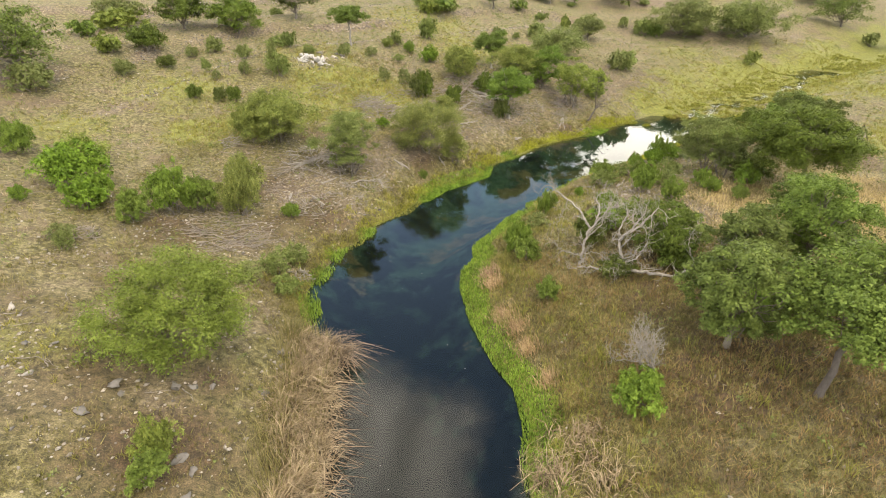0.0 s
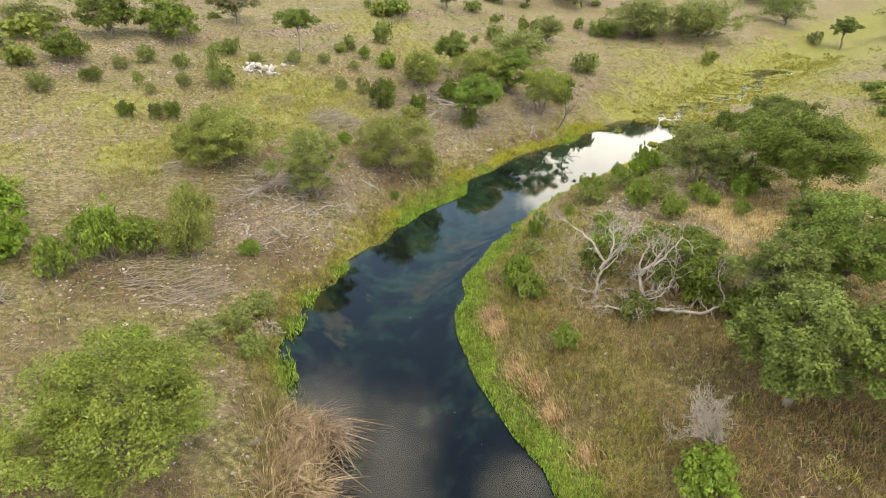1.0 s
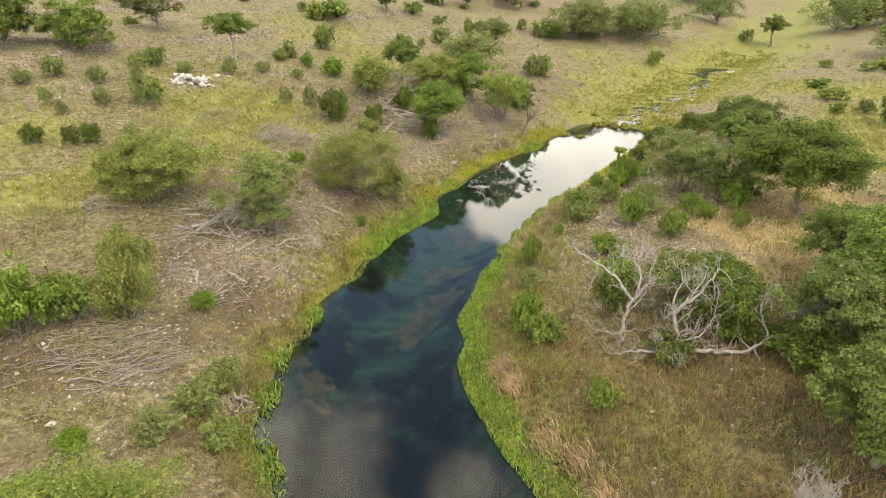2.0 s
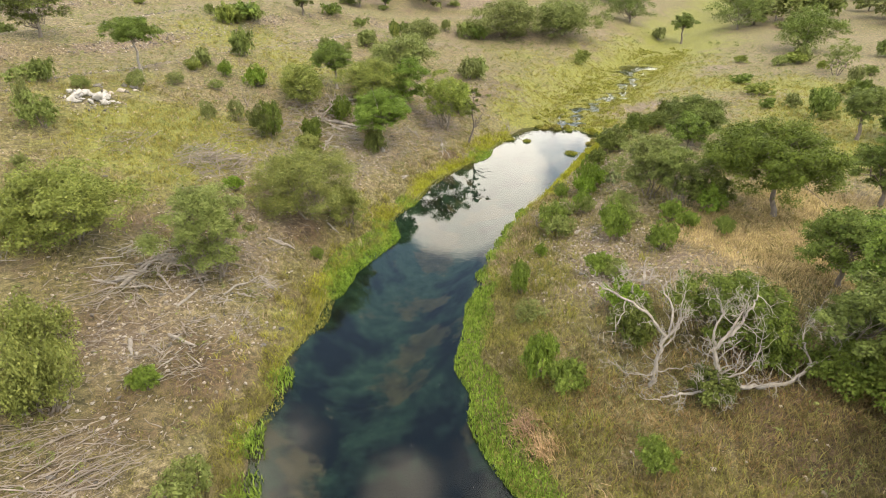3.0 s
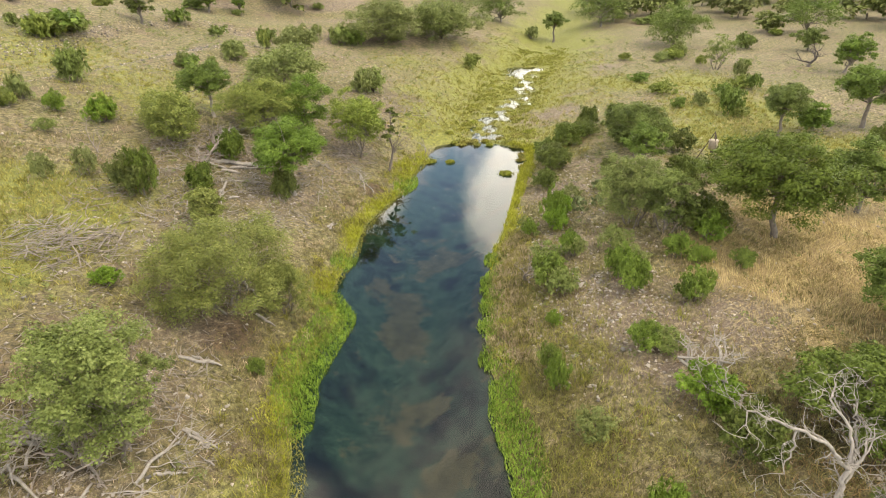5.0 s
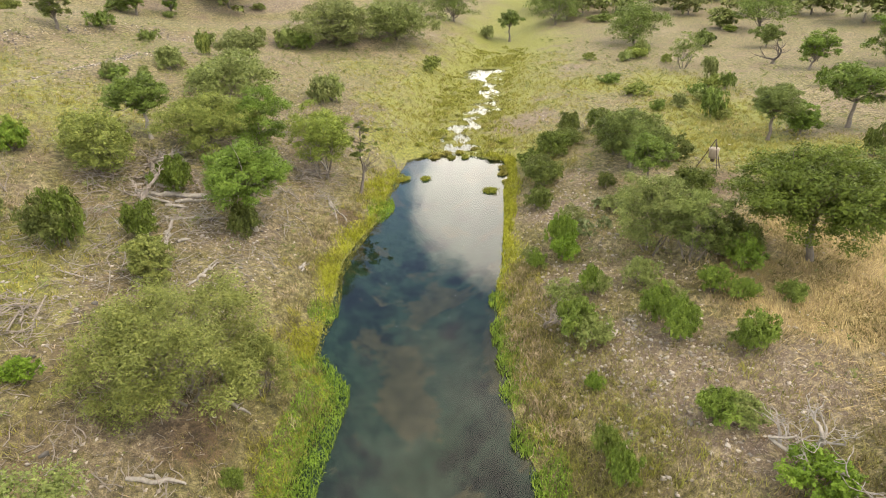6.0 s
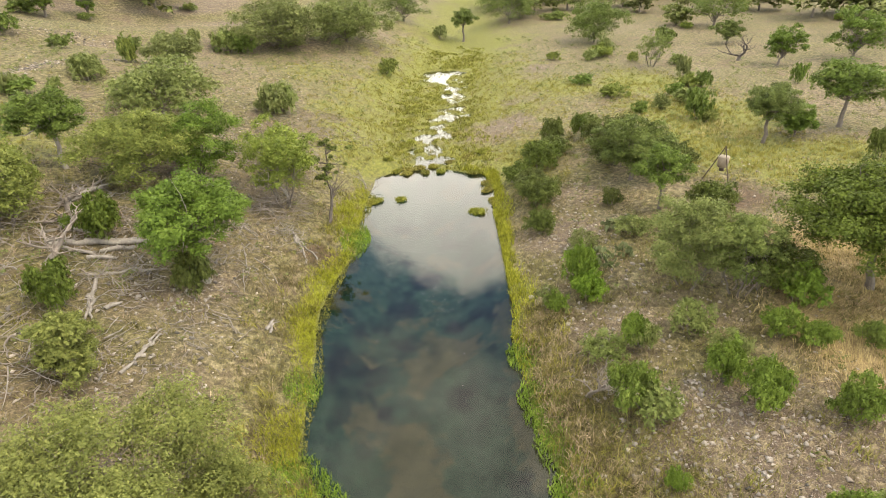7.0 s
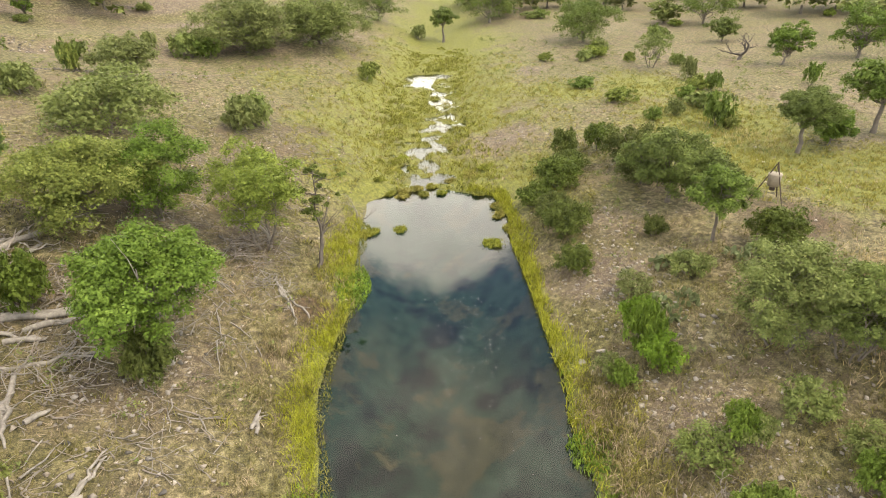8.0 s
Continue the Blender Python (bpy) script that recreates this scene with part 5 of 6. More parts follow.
def islet(x0, y0, r0):
    """A low ragged tussock made of a few tufts that lean outwards."""
    r = np.random.default_rng(int(abs(x0) * 31 + y0 * 7))
    x, y, tall, way = [], [], [], []
    for _ in range(5 + int(8 * r0)):
        a, k = r.uniform(0, 6.28), r0 * 0.7 * math.sqrt(r.uniform())
        n = int(r.uniform(60, 130))
        b = r.uniform(0, 6.28, n)
        x.append(x0 + k * math.cos(a) + 0.09 * r.normal(size=n))
        y.append(y0 + 0.7 * k * math.sin(a) + 0.09 * r.normal(size=n))
        tall.append(np.full(n, r.uniform(0.12, 0.26)))
        way.append(np.stack([np.cos(b), np.sin(b)], 1) * 0.7)
    x, y, tall, way = [np.concatenate(q) for q in (x, y, tall, way)]
    level = max(0.0, stands_at(x0, y0))
    v, f = blades(r, x, y, 0 * x, tall, 0.028, 0.8, drift=way)
    ob = new("grass_islet", mesh_of("grass_islet", v - [x0, y0, 0], f, YELLOW if r.uniform() < 0.6 else MEADOW))
    ob.location = (x0, y0, level)
    tagged(ob, "small ragged tussock of yellow-green marsh grass in the pool", "tussock", "tussocks in the pool")


for spot in ((20.7, 50.5, 0.5), (21.9, 50.4, 0.35), (23.0, 53.7, 0.45), (22.7, 50.0, 0.35), (22.1, 48.9, 0.3), (20.9, 52.4, 0.45), (22.4, 45.1, 0.4), (16.2, 48.6, 0.45), (24.9, 54.4, 0.5), (28.5, 53.2, 0.6), (24.9, 49.0, 0.45), (26.3, 48.8, 0.6), (23.9, 49.7, 0.35), (24.1, 52.8, 0.3), (21.6, 49.6, 0.3), (23.4, 47.1, 0.4), (20.5, 51.2, 0.35), (17.4, 47.6, 0.42), (19.0, 43.1, 0.6), (16.3, 48.5, 0.5), (20.7, 43.4, 0.28), (20.3, 42.9, 0.22), (21.2, 50.8, 0.5), (22.7, 45.5, 0.5), (21.6, 44.6, 0.35)):
    islet(*spot)


# reeds and bent-over dead cattails on the near bank
def reed_bed(x, y):
    d1, d2, side = dist(x, y)
    return (side > 0) * (d1 > -0.45) * np.clip((1.7 - d1) / 1.2, 0, 1) * np.clip((14.6 - y) / 0.5, 0, 1)


x, y, r = scatter(121, 20000, -7, -1.5, 2.5, 15, lambda x, y: reed_bed(x, y) * np.where(dist(x, y)[0] > 0.5, 0.9, 0.4))
grass("reeds", "green-gold reeds on the near bank", r, x, y, 0.8, 0.018, 0.45, REED, level=0.0)
def cattails(seed, spots, per, tall):
    """Tussocks of dead cattail leaves that arch over to all sides."""
    rng = np.random.default_rng(seed)
    xs, ys, ways = [], [], []
    for sx, sy in spots:
        n = int(per * rng.uniform(0.6, 1.4))
        lean = rng.uniform(0, 6.28)
        a = lean + rng.normal(0, 1.1, n)
        xs.append(sx + 0.16 * rng.normal(size=n))
        ys.append(sy + 0.16 * rng.normal(size=n))
        ways.append(np.stack([np.cos(a), np.sin(a)], 1) * rng.uniform(0.4, 1.75, (n, 1)))
    x, y = np.concatenate(xs), np.concatenate(ys)
    grass("dead_cattails", "bleached dead cattail leaves arching over the water", rng, x, y, tall, 0.03, 0.3, CATTAIL, drift=np.concatenate(ways), level=0.0)


rc = np.random.default_rng(12)
bed = [(px, py) for px, py in zip(rc.uniform(-5.2, -2.2, 900), rc.uniform(2.5, 13.4, 900)) if -0.35 < float(dist(px, py)[0]) < 0.75 and float(dist(px, py)[2]) > 0]
cattails(31, bed[:95], 70, 0.85)
cattails(32, [(-3.5, 12.9), (-3.3, 12.6), (-3.65, 13.2), (-3.2, 12.9), (-3.75, 12.6)], 120, 0.95)
cattails(33, [(px, py) for px, py in zip(rc.uniform(3.4, 5.8, 40), rc.uniform(6.0, 8.9, 40))][:14], 34, 0.5)
x, y, r = scatter(123, 6000, -7, -1.5, 2.5, 15, lambda x, y: reed_bed(x, y) * (dist(x, y)[0] < 0.3))
grass("dead_cattails", "short dark cattail stalks at the waterline", r, x, y, 0.4, 0.035, 0.9, DARKWOOD, level=-0.05)
x, y, r = scatter(124, 4200, 2, 8, 4, 11, lambda x, y: np.maximum(blob(x, y, 4.0, 7.6, 0.8), blob(x, y, 5.4, 7.4, 0.6, 0.7)) * (dist(x, y)[0] > -0.2))
grass("dead_cattails", "bleached reeds on the opposite bank", r, x, y, 0.6, 0.018, 0.9, STRAW, level=0.0)
x, y, r = scatter(118, 900, 1, 12, 5, 27, lambda x, y: right_tall(x, y) * np.clip(0.2 + 1.5 * rolling(x, y, 1.1, 4.0), 0, 1))
x, y = tufted(r, x, y, 22, 0.13)
grass("tall_grass", "upright yellow-green clumps of bank grass", r, x, y, 0.42, 0.02, 0.6, MEADOW)
x, y, r = scatter(119, 2600, 5, 18, 5, 22, lambda x, y: (dist(x, y)[2] < 0) * (dist(x, y)[0] > 2.5) * np.clip(zones(x, y)[3] * 1.3, 0, 0.8))
x, y = tufted(r, x, y, 12, 0.16)
grass("tall_grass", "brown-gold grass under the thicket", r, x, y, 0.24, 0.018, 1.0, OLIVE)
for i, (sx, sy) in enumerate(((2.7, 18.6), (3.1, 15.2), (3.6, 14.2), (3.9, 13.0), (4.4, 11.2), (2.8, 17.6))):
    x, y, r = scatter(130 + i, 2600, sx - 0.8, sx + 0.8, sy - 1.1, sy + 1.1, lambda x, y: blob(x, y, sx, sy, 0.33))
    grass("straw_clump", "flattened clump of tan dead grass", r, x, y, 0.42, 0.016, 0.8, TAN, drift=np.stack([-0.4 + 0 * x, 0.35 + 0 * x], 1))


def weeds():
    """Low leafy weeds and seedlings dotted over the dry ground."""
    x, y, rng = scatter(555, 5600, -38, 60, 4, 84, lambda x, y: (dist(x, y)[0] > 1.5) * (dist(x, y)[1] > 2) * 0.75)
    r = rng.uniform(0.1, 0.42, len(x)) * np.clip(0.7 + np.hypot(x, y - 10) / 90, 0.7, 1.4)
    c = np.stack([x, y, height(x, y) + r * 0.35], 1)
    v, f = clump_leaves(rng, c, r, 85000, 0.085, 0.7, 0, 0.8, 3)
    return tagged(new("low_weeds", mesh_of("low_weeds", v, f, SAGE)), "low dusty-green weeds dotted over dry ground", "weeds", kind="stuff")


weeds()


# ---- dead wood ----
def dead_tree(name, seed, h, reach, mat, depth=4, fork=3, radius=0.09, twist=0.2, heading=(0.3, 0.1), bias=0.25, first=0.32):
    """A bare, gnarled tree: branches that fork and thin out."""
    rng = np.random.default_rng(seed)
    tubes, fine = Tubes(6), Tubes(4)

    def grow(p, way, length, rad, level):
        n = 6
        pts, d = [np.array(p, float)], np.array(way, float)
        for _ in range(n):
            d = d + rng.normal(0, twist, 3) * np.array([1, 1, 0.7])
            d[2] += bias * 0.25
            d = d / np.linalg.norm(d)
            pts.append(pts[-1] + d * length / n)
        (tubes if level > 2 else fine).add(pts, np.linspace(rad, rad * 0.6, n + 1))
        if level == 0:
            return
        for k in range(fork + (level > 2)):
            at = pts[int(rng.integers(2, n + 1))] if k else pts[-1]
            side = rng.normal(0, 0.75, 3)
            side[2] = side[2] * 0.5 + bias
            e = d * 0.6 + side
            grow(at, e / np.linalg.norm(e), length * rng.uniform(0.55, 0.85), max(0.006, rad * rng.uniform(0.42, 0.66)), level - 1)

    up = np.array([heading[0], heading[1], 1.0])
    grow((0, 0, -0.2), up / np.linalg.norm(up), h * first + 0.2, radius, depth)
    v = np.concatenate(tubes.v + fine.v)
    tall, wide = h / max(v[:, 2].max(), 0.1), reach / max(np.abs(v[:, :2]).max(), 0.1)
    root = new(name)
    for key, t in (("trunk", tubes), ("bare_crown", fine)):
        t.v = [q * np.where(q[:, 2:] > 0, np.array([[wide, wide, tall]]), np.array([[wide, wide, 1.0]])) for q in t.v]
        part(key, t.mesh(key, mat), root)
    return root


def dead(x, y, label, turn=0.0, **k):
    ob = dead_tree("dead_tree", **k)
    return tagged(placed(ob, x, y, turn), label, "dead tree")


def flowing(ctrl, steps=5):
    """A smooth line through a few bends."""
    c = np.array([ctrl[0], *ctrl, ctrl[-1]], float)
    out = []
    for k in range(1, len(c) - 2):
        for t in np.linspace(0, 1, steps, endpoint=False):
            a, b, d, e = c[k - 1:k + 3]
            out.append(0.5 * (2 * b + (d - a) * t + (2 * a - 5 * b + 4 * d - e) * t * t + (3 * b - a - 3 * d + e) * t ** 3))
    out.append(c[-2])
    return np.array(out)


def gnarled(x, y, turn, limbs, seed, label, every=1.0):
    """A bleached dead tree grown from a few bent limbs (across, away, up), with bare twigs along them."""
    rng = np.random.default_rng(seed)
    root = new("dead_tree")

    def twig(thin, p, d, length, rad, level):
        pts = [p]
        for _ in range(4):
            d = d + rng.normal(0, 0.28, 3)
            d = d / np.linalg.norm(d)
            pts.append(pts[-1] + d * length / 4)
        thin.add(pts, np.linspace(rad, max(0.004, rad * 0.45), 5))
        if level:
            for q in pts[2:]:
                e = d * 0.7 + rng.normal(0, 0.6, 3)
                twig(thin, q, e / np.linalg.norm(e), length * rng.uniform(0.5, 0.8), max(0.005, rad * 0.55), level - 1)

    for n, (r0, r1, ctrl) in enumerate(limbs):
        thick, thin = Tubes(8), Tubes(4)
        p = flowing(ctrl)
        p[1:-1] += rng.normal(0, 0.03, (len(p) - 2, 3))
        rad = np.linspace(r0, r1, len(p)) * 0.6
        thick.add(p, rad)
        for k in range(3, len(p)):
            if rng.uniform() < 0.5 * every:
                d = (p[k] - p[k - 1]) / np.linalg.norm(p[k] - p[k - 1]) * 0.5 + rng.normal(0, 0.6, 3) + [0, 0, 0.25]
                twig(thin, p[k], d / np.linalg.norm(d), rng.uniform(0.3, 0.7), max(0.008, rad[k] * 0.45), 2)
        twig(thin, p[-1], (p[-1] - p[-2]) / np.linalg.norm(p[-1] - p[-2]), 0.6, r1 * 0.6, 2)
        thick.f += [q + thick.n for q in thin.f]
        thick.v += thin.v
        part("limb" if n else "trunk", thick.mesh("limb" if n else "trunk", DEADWOOD), root)
    return tagged(placed(root, x, y, turn), label, "dead tree")


gnarled(6.6, 18.1, -18, [
    (0.12, 0.085, [(0, 0, -0.2), (0.0, 0, 0.4), (0.06, 0.05, 1.0), (0.3, 0.15, 1.75)]),
    (0.08, 0.03, [(0.3, 0.15, 1.7), (-0.2, 0.4, 2.3), (-0.85, 0.7, 2.7), (-1.4, 0.95, 3.0), (-1.85, 1.1, 3.15)]),
    (0.07, 0.025, [(0.3, 0.15, 1.7), (0.5, 0.5, 2.3), (0.35, 0.9, 2.8), (0.6, 1.2, 3.05)]),
    (0.05, 0.02, [(0.2, 0.1, 1.4), (0.6, 0.3, 1.8), (0.85, 0.7, 2.4), (0.9, 0.9, 2.7)]),
    (0.04, 0.015, [(-0.85, 0.7, 2.7), (-1.05, 0.6, 2.1), (-1.2, 0.5, 1.7)]),
    (0.04, 0.018, [(0.05, 0, 0.6), (0.5, -0.1, 0.75), (0.9, -0.1, 0.8)]),
    (0.04, 0.018, [(-0.03, 0, 0.5), (-0.5, -0.1, 0.6), (-0.95, -0.1, 0.7)]),
], 3, "bleached dead tree with crooked bare branches", 1.3)
gnarled(8.2, 17.05, -18, [
    (0.15, 0.06, [(0, 0, -0.2), (-0.05, 0, 0.35), (-0.2, 0.1, 0.9), (-0.3, 0.2, 1.5), (0.05, 0.3, 1.9), (0.2, 0.4, 2.2)]),
    (0.08, 0.03, [(0.05, 0.3, 1.85), (0.45, 0.5, 2.2), (0.75, 0.7, 2.55), (1.0, 0.9, 2.75)]),
    (0.07, 0.025, [(-0.3, 0.2, 1.45), (-0.35, 0.4, 2.0), (-0.15, 0.5, 2.5), (-0.25, 0.6, 2.85)]),
    (0.13, 0.05, [(0.05, 0, 0.25), (0.7, -0.15, 0.3), (1.5, -0.1, 0.25), (2.1, 0.05, 0.3), (2.6, 0.2, 0.7), (3.1, 0.3, 0.75), (3.5, 0.35, 0.95)]),
    (0.06, 0.02, [(2.6, 0.2, 0.7), (2.45, 0.3, 1.15), (2.3, 0.4, 1.6), (2.35, 0.5, 2.0)]),
    (0.05, 0.018, [(3.1, 0.3, 0.75), (3.3, 0.4, 1.15), (3.2, 0.5, 1.5)]),
    (0.1, 0.035, [(-0.05, 0, 0.2), (-0.6, -0.15, 0.3), (-1.1, -0.2, 0.2), (-1.6, -0.3, 0.3), (-2.0, -0.3, 0.15)]),
    (0.06, 0.02, [(-0.15, 0, 0.6), (0.3, -0.2, 0.85), (0.6, -0.2, 1.3), (0.75, -0.1, 1.7)]),
    (0.05, 0.018, [(0, 0, 0.3), (-0.1, -0.5, 0.35), (-0.3, -0.9, 0.2)]),
], 5, "bleached dead tree sprawling on one long low limb", 1.1)
dead(7.45, 10.6, "dead grey shrub bristling with thin twigs", 0, seed=17, h=2.5, reach=1.6, mat=DEADWOOD, depth=5, fork=3, radius=0.05, twist=0.22, first=0.25)
dead(10.0, 31.5, "twisted grey dead bush on the bank", 200, seed=21, h=1.5, reach=1.6, mat=GREYWOOD, depth=5, fork=2, radius=0.06)
dead(11.05, 48.44, "bare pale snag leaning among brush", 160, seed=25, h=2.8, reach=1.9, mat=DEADWOOD, depth=4, fork=2, radius=0.07)
dead(60.5, 44, "bent bare dead tree in the pasture", 0, seed=29, h=2.4, reach=2.6, mat=DARKWOOD, depth=4, fork=2, radius=0.13, heading=(1.2, 0))
dead(8.6, 22.2, "tangle of grey dead branches over a shrub", 70, seed=33, h=1.5, reach=1.9, mat=DEADWOOD, depth=5, fork=2, radius=0.07)
dead(14, 9, "bare grey branch jutting from the thicket", -20, seed=37, h=1.6, reach=1.8, mat=GREYWOOD, depth=4, fork=2, radius=0.05, heading=(1.5, -0.4))
dead(0.49, 46.69, "low contorted grey branch on the slope", 60, seed=41, h=1.6, reach=2.4, mat=GREYWOOD, depth=4, fork=2, radius=0.09, heading=(1.4, 0.2))
dead(3.02, 49.41, "fallen contorted grey tree on the slope", 120, seed=43, h=1.5, reach=2.6, mat=GREYWOOD, depth=4, fork=2, radius=0.1, heading=(1.6, 0.2))
dead(-3.49, 49.45, "small bare snag on the slope", 10, seed=47, h=1.9, reach=1.0, mat=GREYWOOD, depth=4, fork=2, radius=0.05)
dead(17, 50, "pale bare twigs leaning over the pool", 30, seed=49, h=1.2, reach=1.2, mat=DEADWOOD, depth=4, fork=2, radius=0.03, heading=(1.2, 0.2))


def cedar():
    """A small leaning evergreen with one dark stem and sparse tufts."""
    rng = np.random.default_rng(55)
    root = new("cedar_tree")
    stem = Tubes(6)
    a = bent(rng, (0, 0, -0.1), (1.1, 0.2, 1.1), 0.0, 0.03, 6)
    b = bent(rng, a[-2], (1.15, 0.3, 3.6), 0.0, 0.02, 7)
    stem.add(a, np.linspace(0.1, 0.06, 6))
    stem.add(b, np.linspace(0.06, 0.015, 7))
    c, q = [], []
    for i in range(26):
        at = b[int(rng.integers(2, 7))]
        e = at + np.array([*rng.normal(0, 0.42, 2), rng.uniform(-0.1, 0.35)])
        stem.add(bent(rng, at, e, 0.05, 0.06, 4), np.linspace(0.02, 0.008, 4))
        c.append(e)
        q.append(rng.uniform(0.1, 0.24))
    for i in range(9):
        e = a[-1] + np.array([rng.uniform(0.4, 1.8), rng.uniform(-0.7, 0.7), rng.uniform(0.1, 1.0)])
        stem.add(bent(rng, a[-2], e, 0.08, 0.05, 5), np.linspace(0.03, 0.006, 5))
    part("stem", stem.mesh("stem", DARKWOOD), root)
    v, f = clump_leaves(rng, np.array(c), np.array(q), 2300, 0.1)
    part("crown", mesh_of("crown", v, f, DARK), root)
    return tagged(placed(root, 11.9, 46.9, 20), "small dark cedar leaning over the pool", "tree")


cedar()


def log(x, y, length, rad, turn, label, mat=None, tilt=0.0, seed=0):
    """A fallen trunk with a few broken stubs, lying on the ground."""
    rng = np.random.default_rng(int(abs(x * 91 + y * 37)) + seed)
    t = Tubes(8)
    pts = bent(rng, (-length / 2, 0, rad * 0.7), (length / 2, 0, rad * 0.7 + tilt), 0.0, 0.022, 8)
    t.add(pts, rad * np.array([0.75, 1.0, 0.97, 0.92, 0.85, 0.75, 0.6, 0.4]))
    for _ in range(4):
        i = int(rng.integers(2, 8))
        e = pts[i] + np.array([rng.uniform(-0.1, 0.5), rng.normal(0, 0.45), rng.uniform(0, 0.3)]) * length * 0.3
        t.add(bent(rng, pts[i], e, 0.02, 0.06, 5), rad * np.linspace(0.4, 0.12, 5))
    ob = new("fallen_log", t.mesh("fallen_log", mat or DEADWOOD))
    u, w = math.cos(radians(turn)) * length / 2, math.sin(radians(turn)) * length / 2
    rise = math.degrees(math.atan2(stands_at(x + u, y + w) - stands_at(x - u, y - w), length))
    ob.matrix_basis = Matrix.Translation((x, y, stands_at(x, y))) @ pose(0, 0, 0, 0, 0, turn) @ pose(0, 0, 0, 0, -rise, 0)
    return tagged(ob, label, "log", "fallen wood")


GREYLOG = "weathered grey fallen log on the stony slope"
for x, y, length, rad, turn in ((2.8, 47.7, 4.0, 0.12, -24), (4.4, 51.8, 4.2, 0.1, 21), (2.3, 48.8, 1.7, 0.08, -63), (2.5, 45.7, 2.3, 0.07, -7), (1.9, 47.3, 2.0, 0.07, -43), (1.9, 48.0, 1.8, 0.1, -15), (3.2, 47.7, 2.3, 0.13, -16), (2.2, 46.8, 0.9, 0.09, -17), (3.4, 47.2, 2.2, 0.1, -1), (2.8, 50.3, 3.7, 0.09, 34), (3.3, 51.7, 2.5, 0.08, 33)):
    log(x, y, length, rad, turn, GREYLOG)
for x, y, length, rad, turn in ((1.1, 44.5, 2.4, 0.07, -117), (1.6, 41.6, 1.3, 0.05, 37), (5.5, 41.5, 0.9, 0.06, 50), (-7.1, 26.1, 1.1, 0.07, -35), (-8.6, 25.7, 0.9, 0.08, -80), (-6.7, 30.2, 2.3, 0.06, -73), (-8.7, 29.8, 1.8, 0.09, 56), (-7.5, 30.6, 1.6, 0.07, -22), (-7.4, 31.2, 1.8, 0.06, 8), (-5.0, 29.3, 2.0, 0.05, 47), (-4.0, 29.7, 1.1, 0.05, -57), (-4.9, 28.7, 0.8, 0.05, -11), (-9.7, 29.4, 0.7, 0.06, -18), (-0.4, 34.6, 0.9, 0.06, -58), (-3.1, 33.1, 1.4, 0.07, -30), (5.5, 41.6, 0.8, 0.07, 39), (1.5, 43.9, 0.6, 0.08, 15), (1.2, 44.7, 0.6, 0.07, 45), (-3.9, 29.7, 1.2, 0.06, -56), (-6.9, 28.4, 1.3, 0.06, 53)):
    log(x, y, length, rad, turn, "pale broken piece of driftwood on dry ground")
for x, y, length, rad, turn in ((9.7, 45.1, 2.0, 0.05, -92), (9.4, 45.4, 2.1, 0.04, -110), (9.5, 45.6, 2.1, 0.05, -107), (0.9, 44.0, 1.5, 0.06, -105), (1.5, 41.6, 1.4, 0.05, 42), (9.5, 45.5, 1.6, 0.05, -112), (-0.3, 36.0, 1.7, 0.04, -79), (-2.9, 33.1, 1.0, 0.05, -38), (0.7, 40.9, 0.6, 0.06, 32), (-7.3, 30.7, 1.9, 0.05, -50), (-8.7, 30.2, 2.2, 0.08, 50), (-7.6, 30.9, 1.5, 0.07, -30), (-7.3, 33.0, 1.6, 0.06, 72)):
    log(x, y, length, rad, turn, "bleached fallen branch with broken twigs")


def brush(x, y, r, h, n, label, mat=None, thick=0.025, fan=None):
    """A heap of crossed dead branches."""
    rng = np.random.default_rng(int(abs(x * 53 + y * 29)))
    root = new("brush_pile")
    root.location = (x, y, stands_at(x, y))
    for i in range(n):
        t = Tubes(4)
        a = rng.uniform(0, 6.28) if fan is None else radians(fan) + rng.normal(0, 0.35)
        k = r * math.sqrt(rng.uniform(0, 1)) * 0.8
        b = rng.uniform(0, 6.28)
        cx, cy = k * math.cos(b), k * math.sin(b)
        top = h * max(0.08, 1 - (k / r) ** 2) * rng.uniform(0.1, 1.0)
        L = r * rng.uniform(0.35, 0.95)
        d = np.array([math.cos(a), math.sin(a), rng.normal(0, 0.25)]) * L / 2
        ground_at = stands_at(x + cx, y + cy) - stands_at(x, y)
        mid = np.array([cx, cy, ground_at + top])
        p = bent(rng, mid - d, mid + d, 0.02, 0.02, 5)
        lift = height(x + p[:, 0], y + p[:, 1]) - stands_at(x, y)
        p[:, 2] = np.maximum(p[:, 2], lift + 0.02)
        rad = thick * (0.3 + 1.1 * rng.uniform() ** 2)
        t.add(p, np.linspace(rad, rad * 0.35, 5))
        if rng.uniform() < 0.6:
            e = p[2] + rng.normal(0, 0.3, 3) * L * 0.6
            t.add(bent(rng, p[2], e, 0.02, 0.06, 4), np.linspace(rad * 0.5, rad * 0.2, 4))
        part("branch", t.mesh("branch", mat or GREYWOOD), root)
    return tagged(root, label, "brush pile", "dead brush")


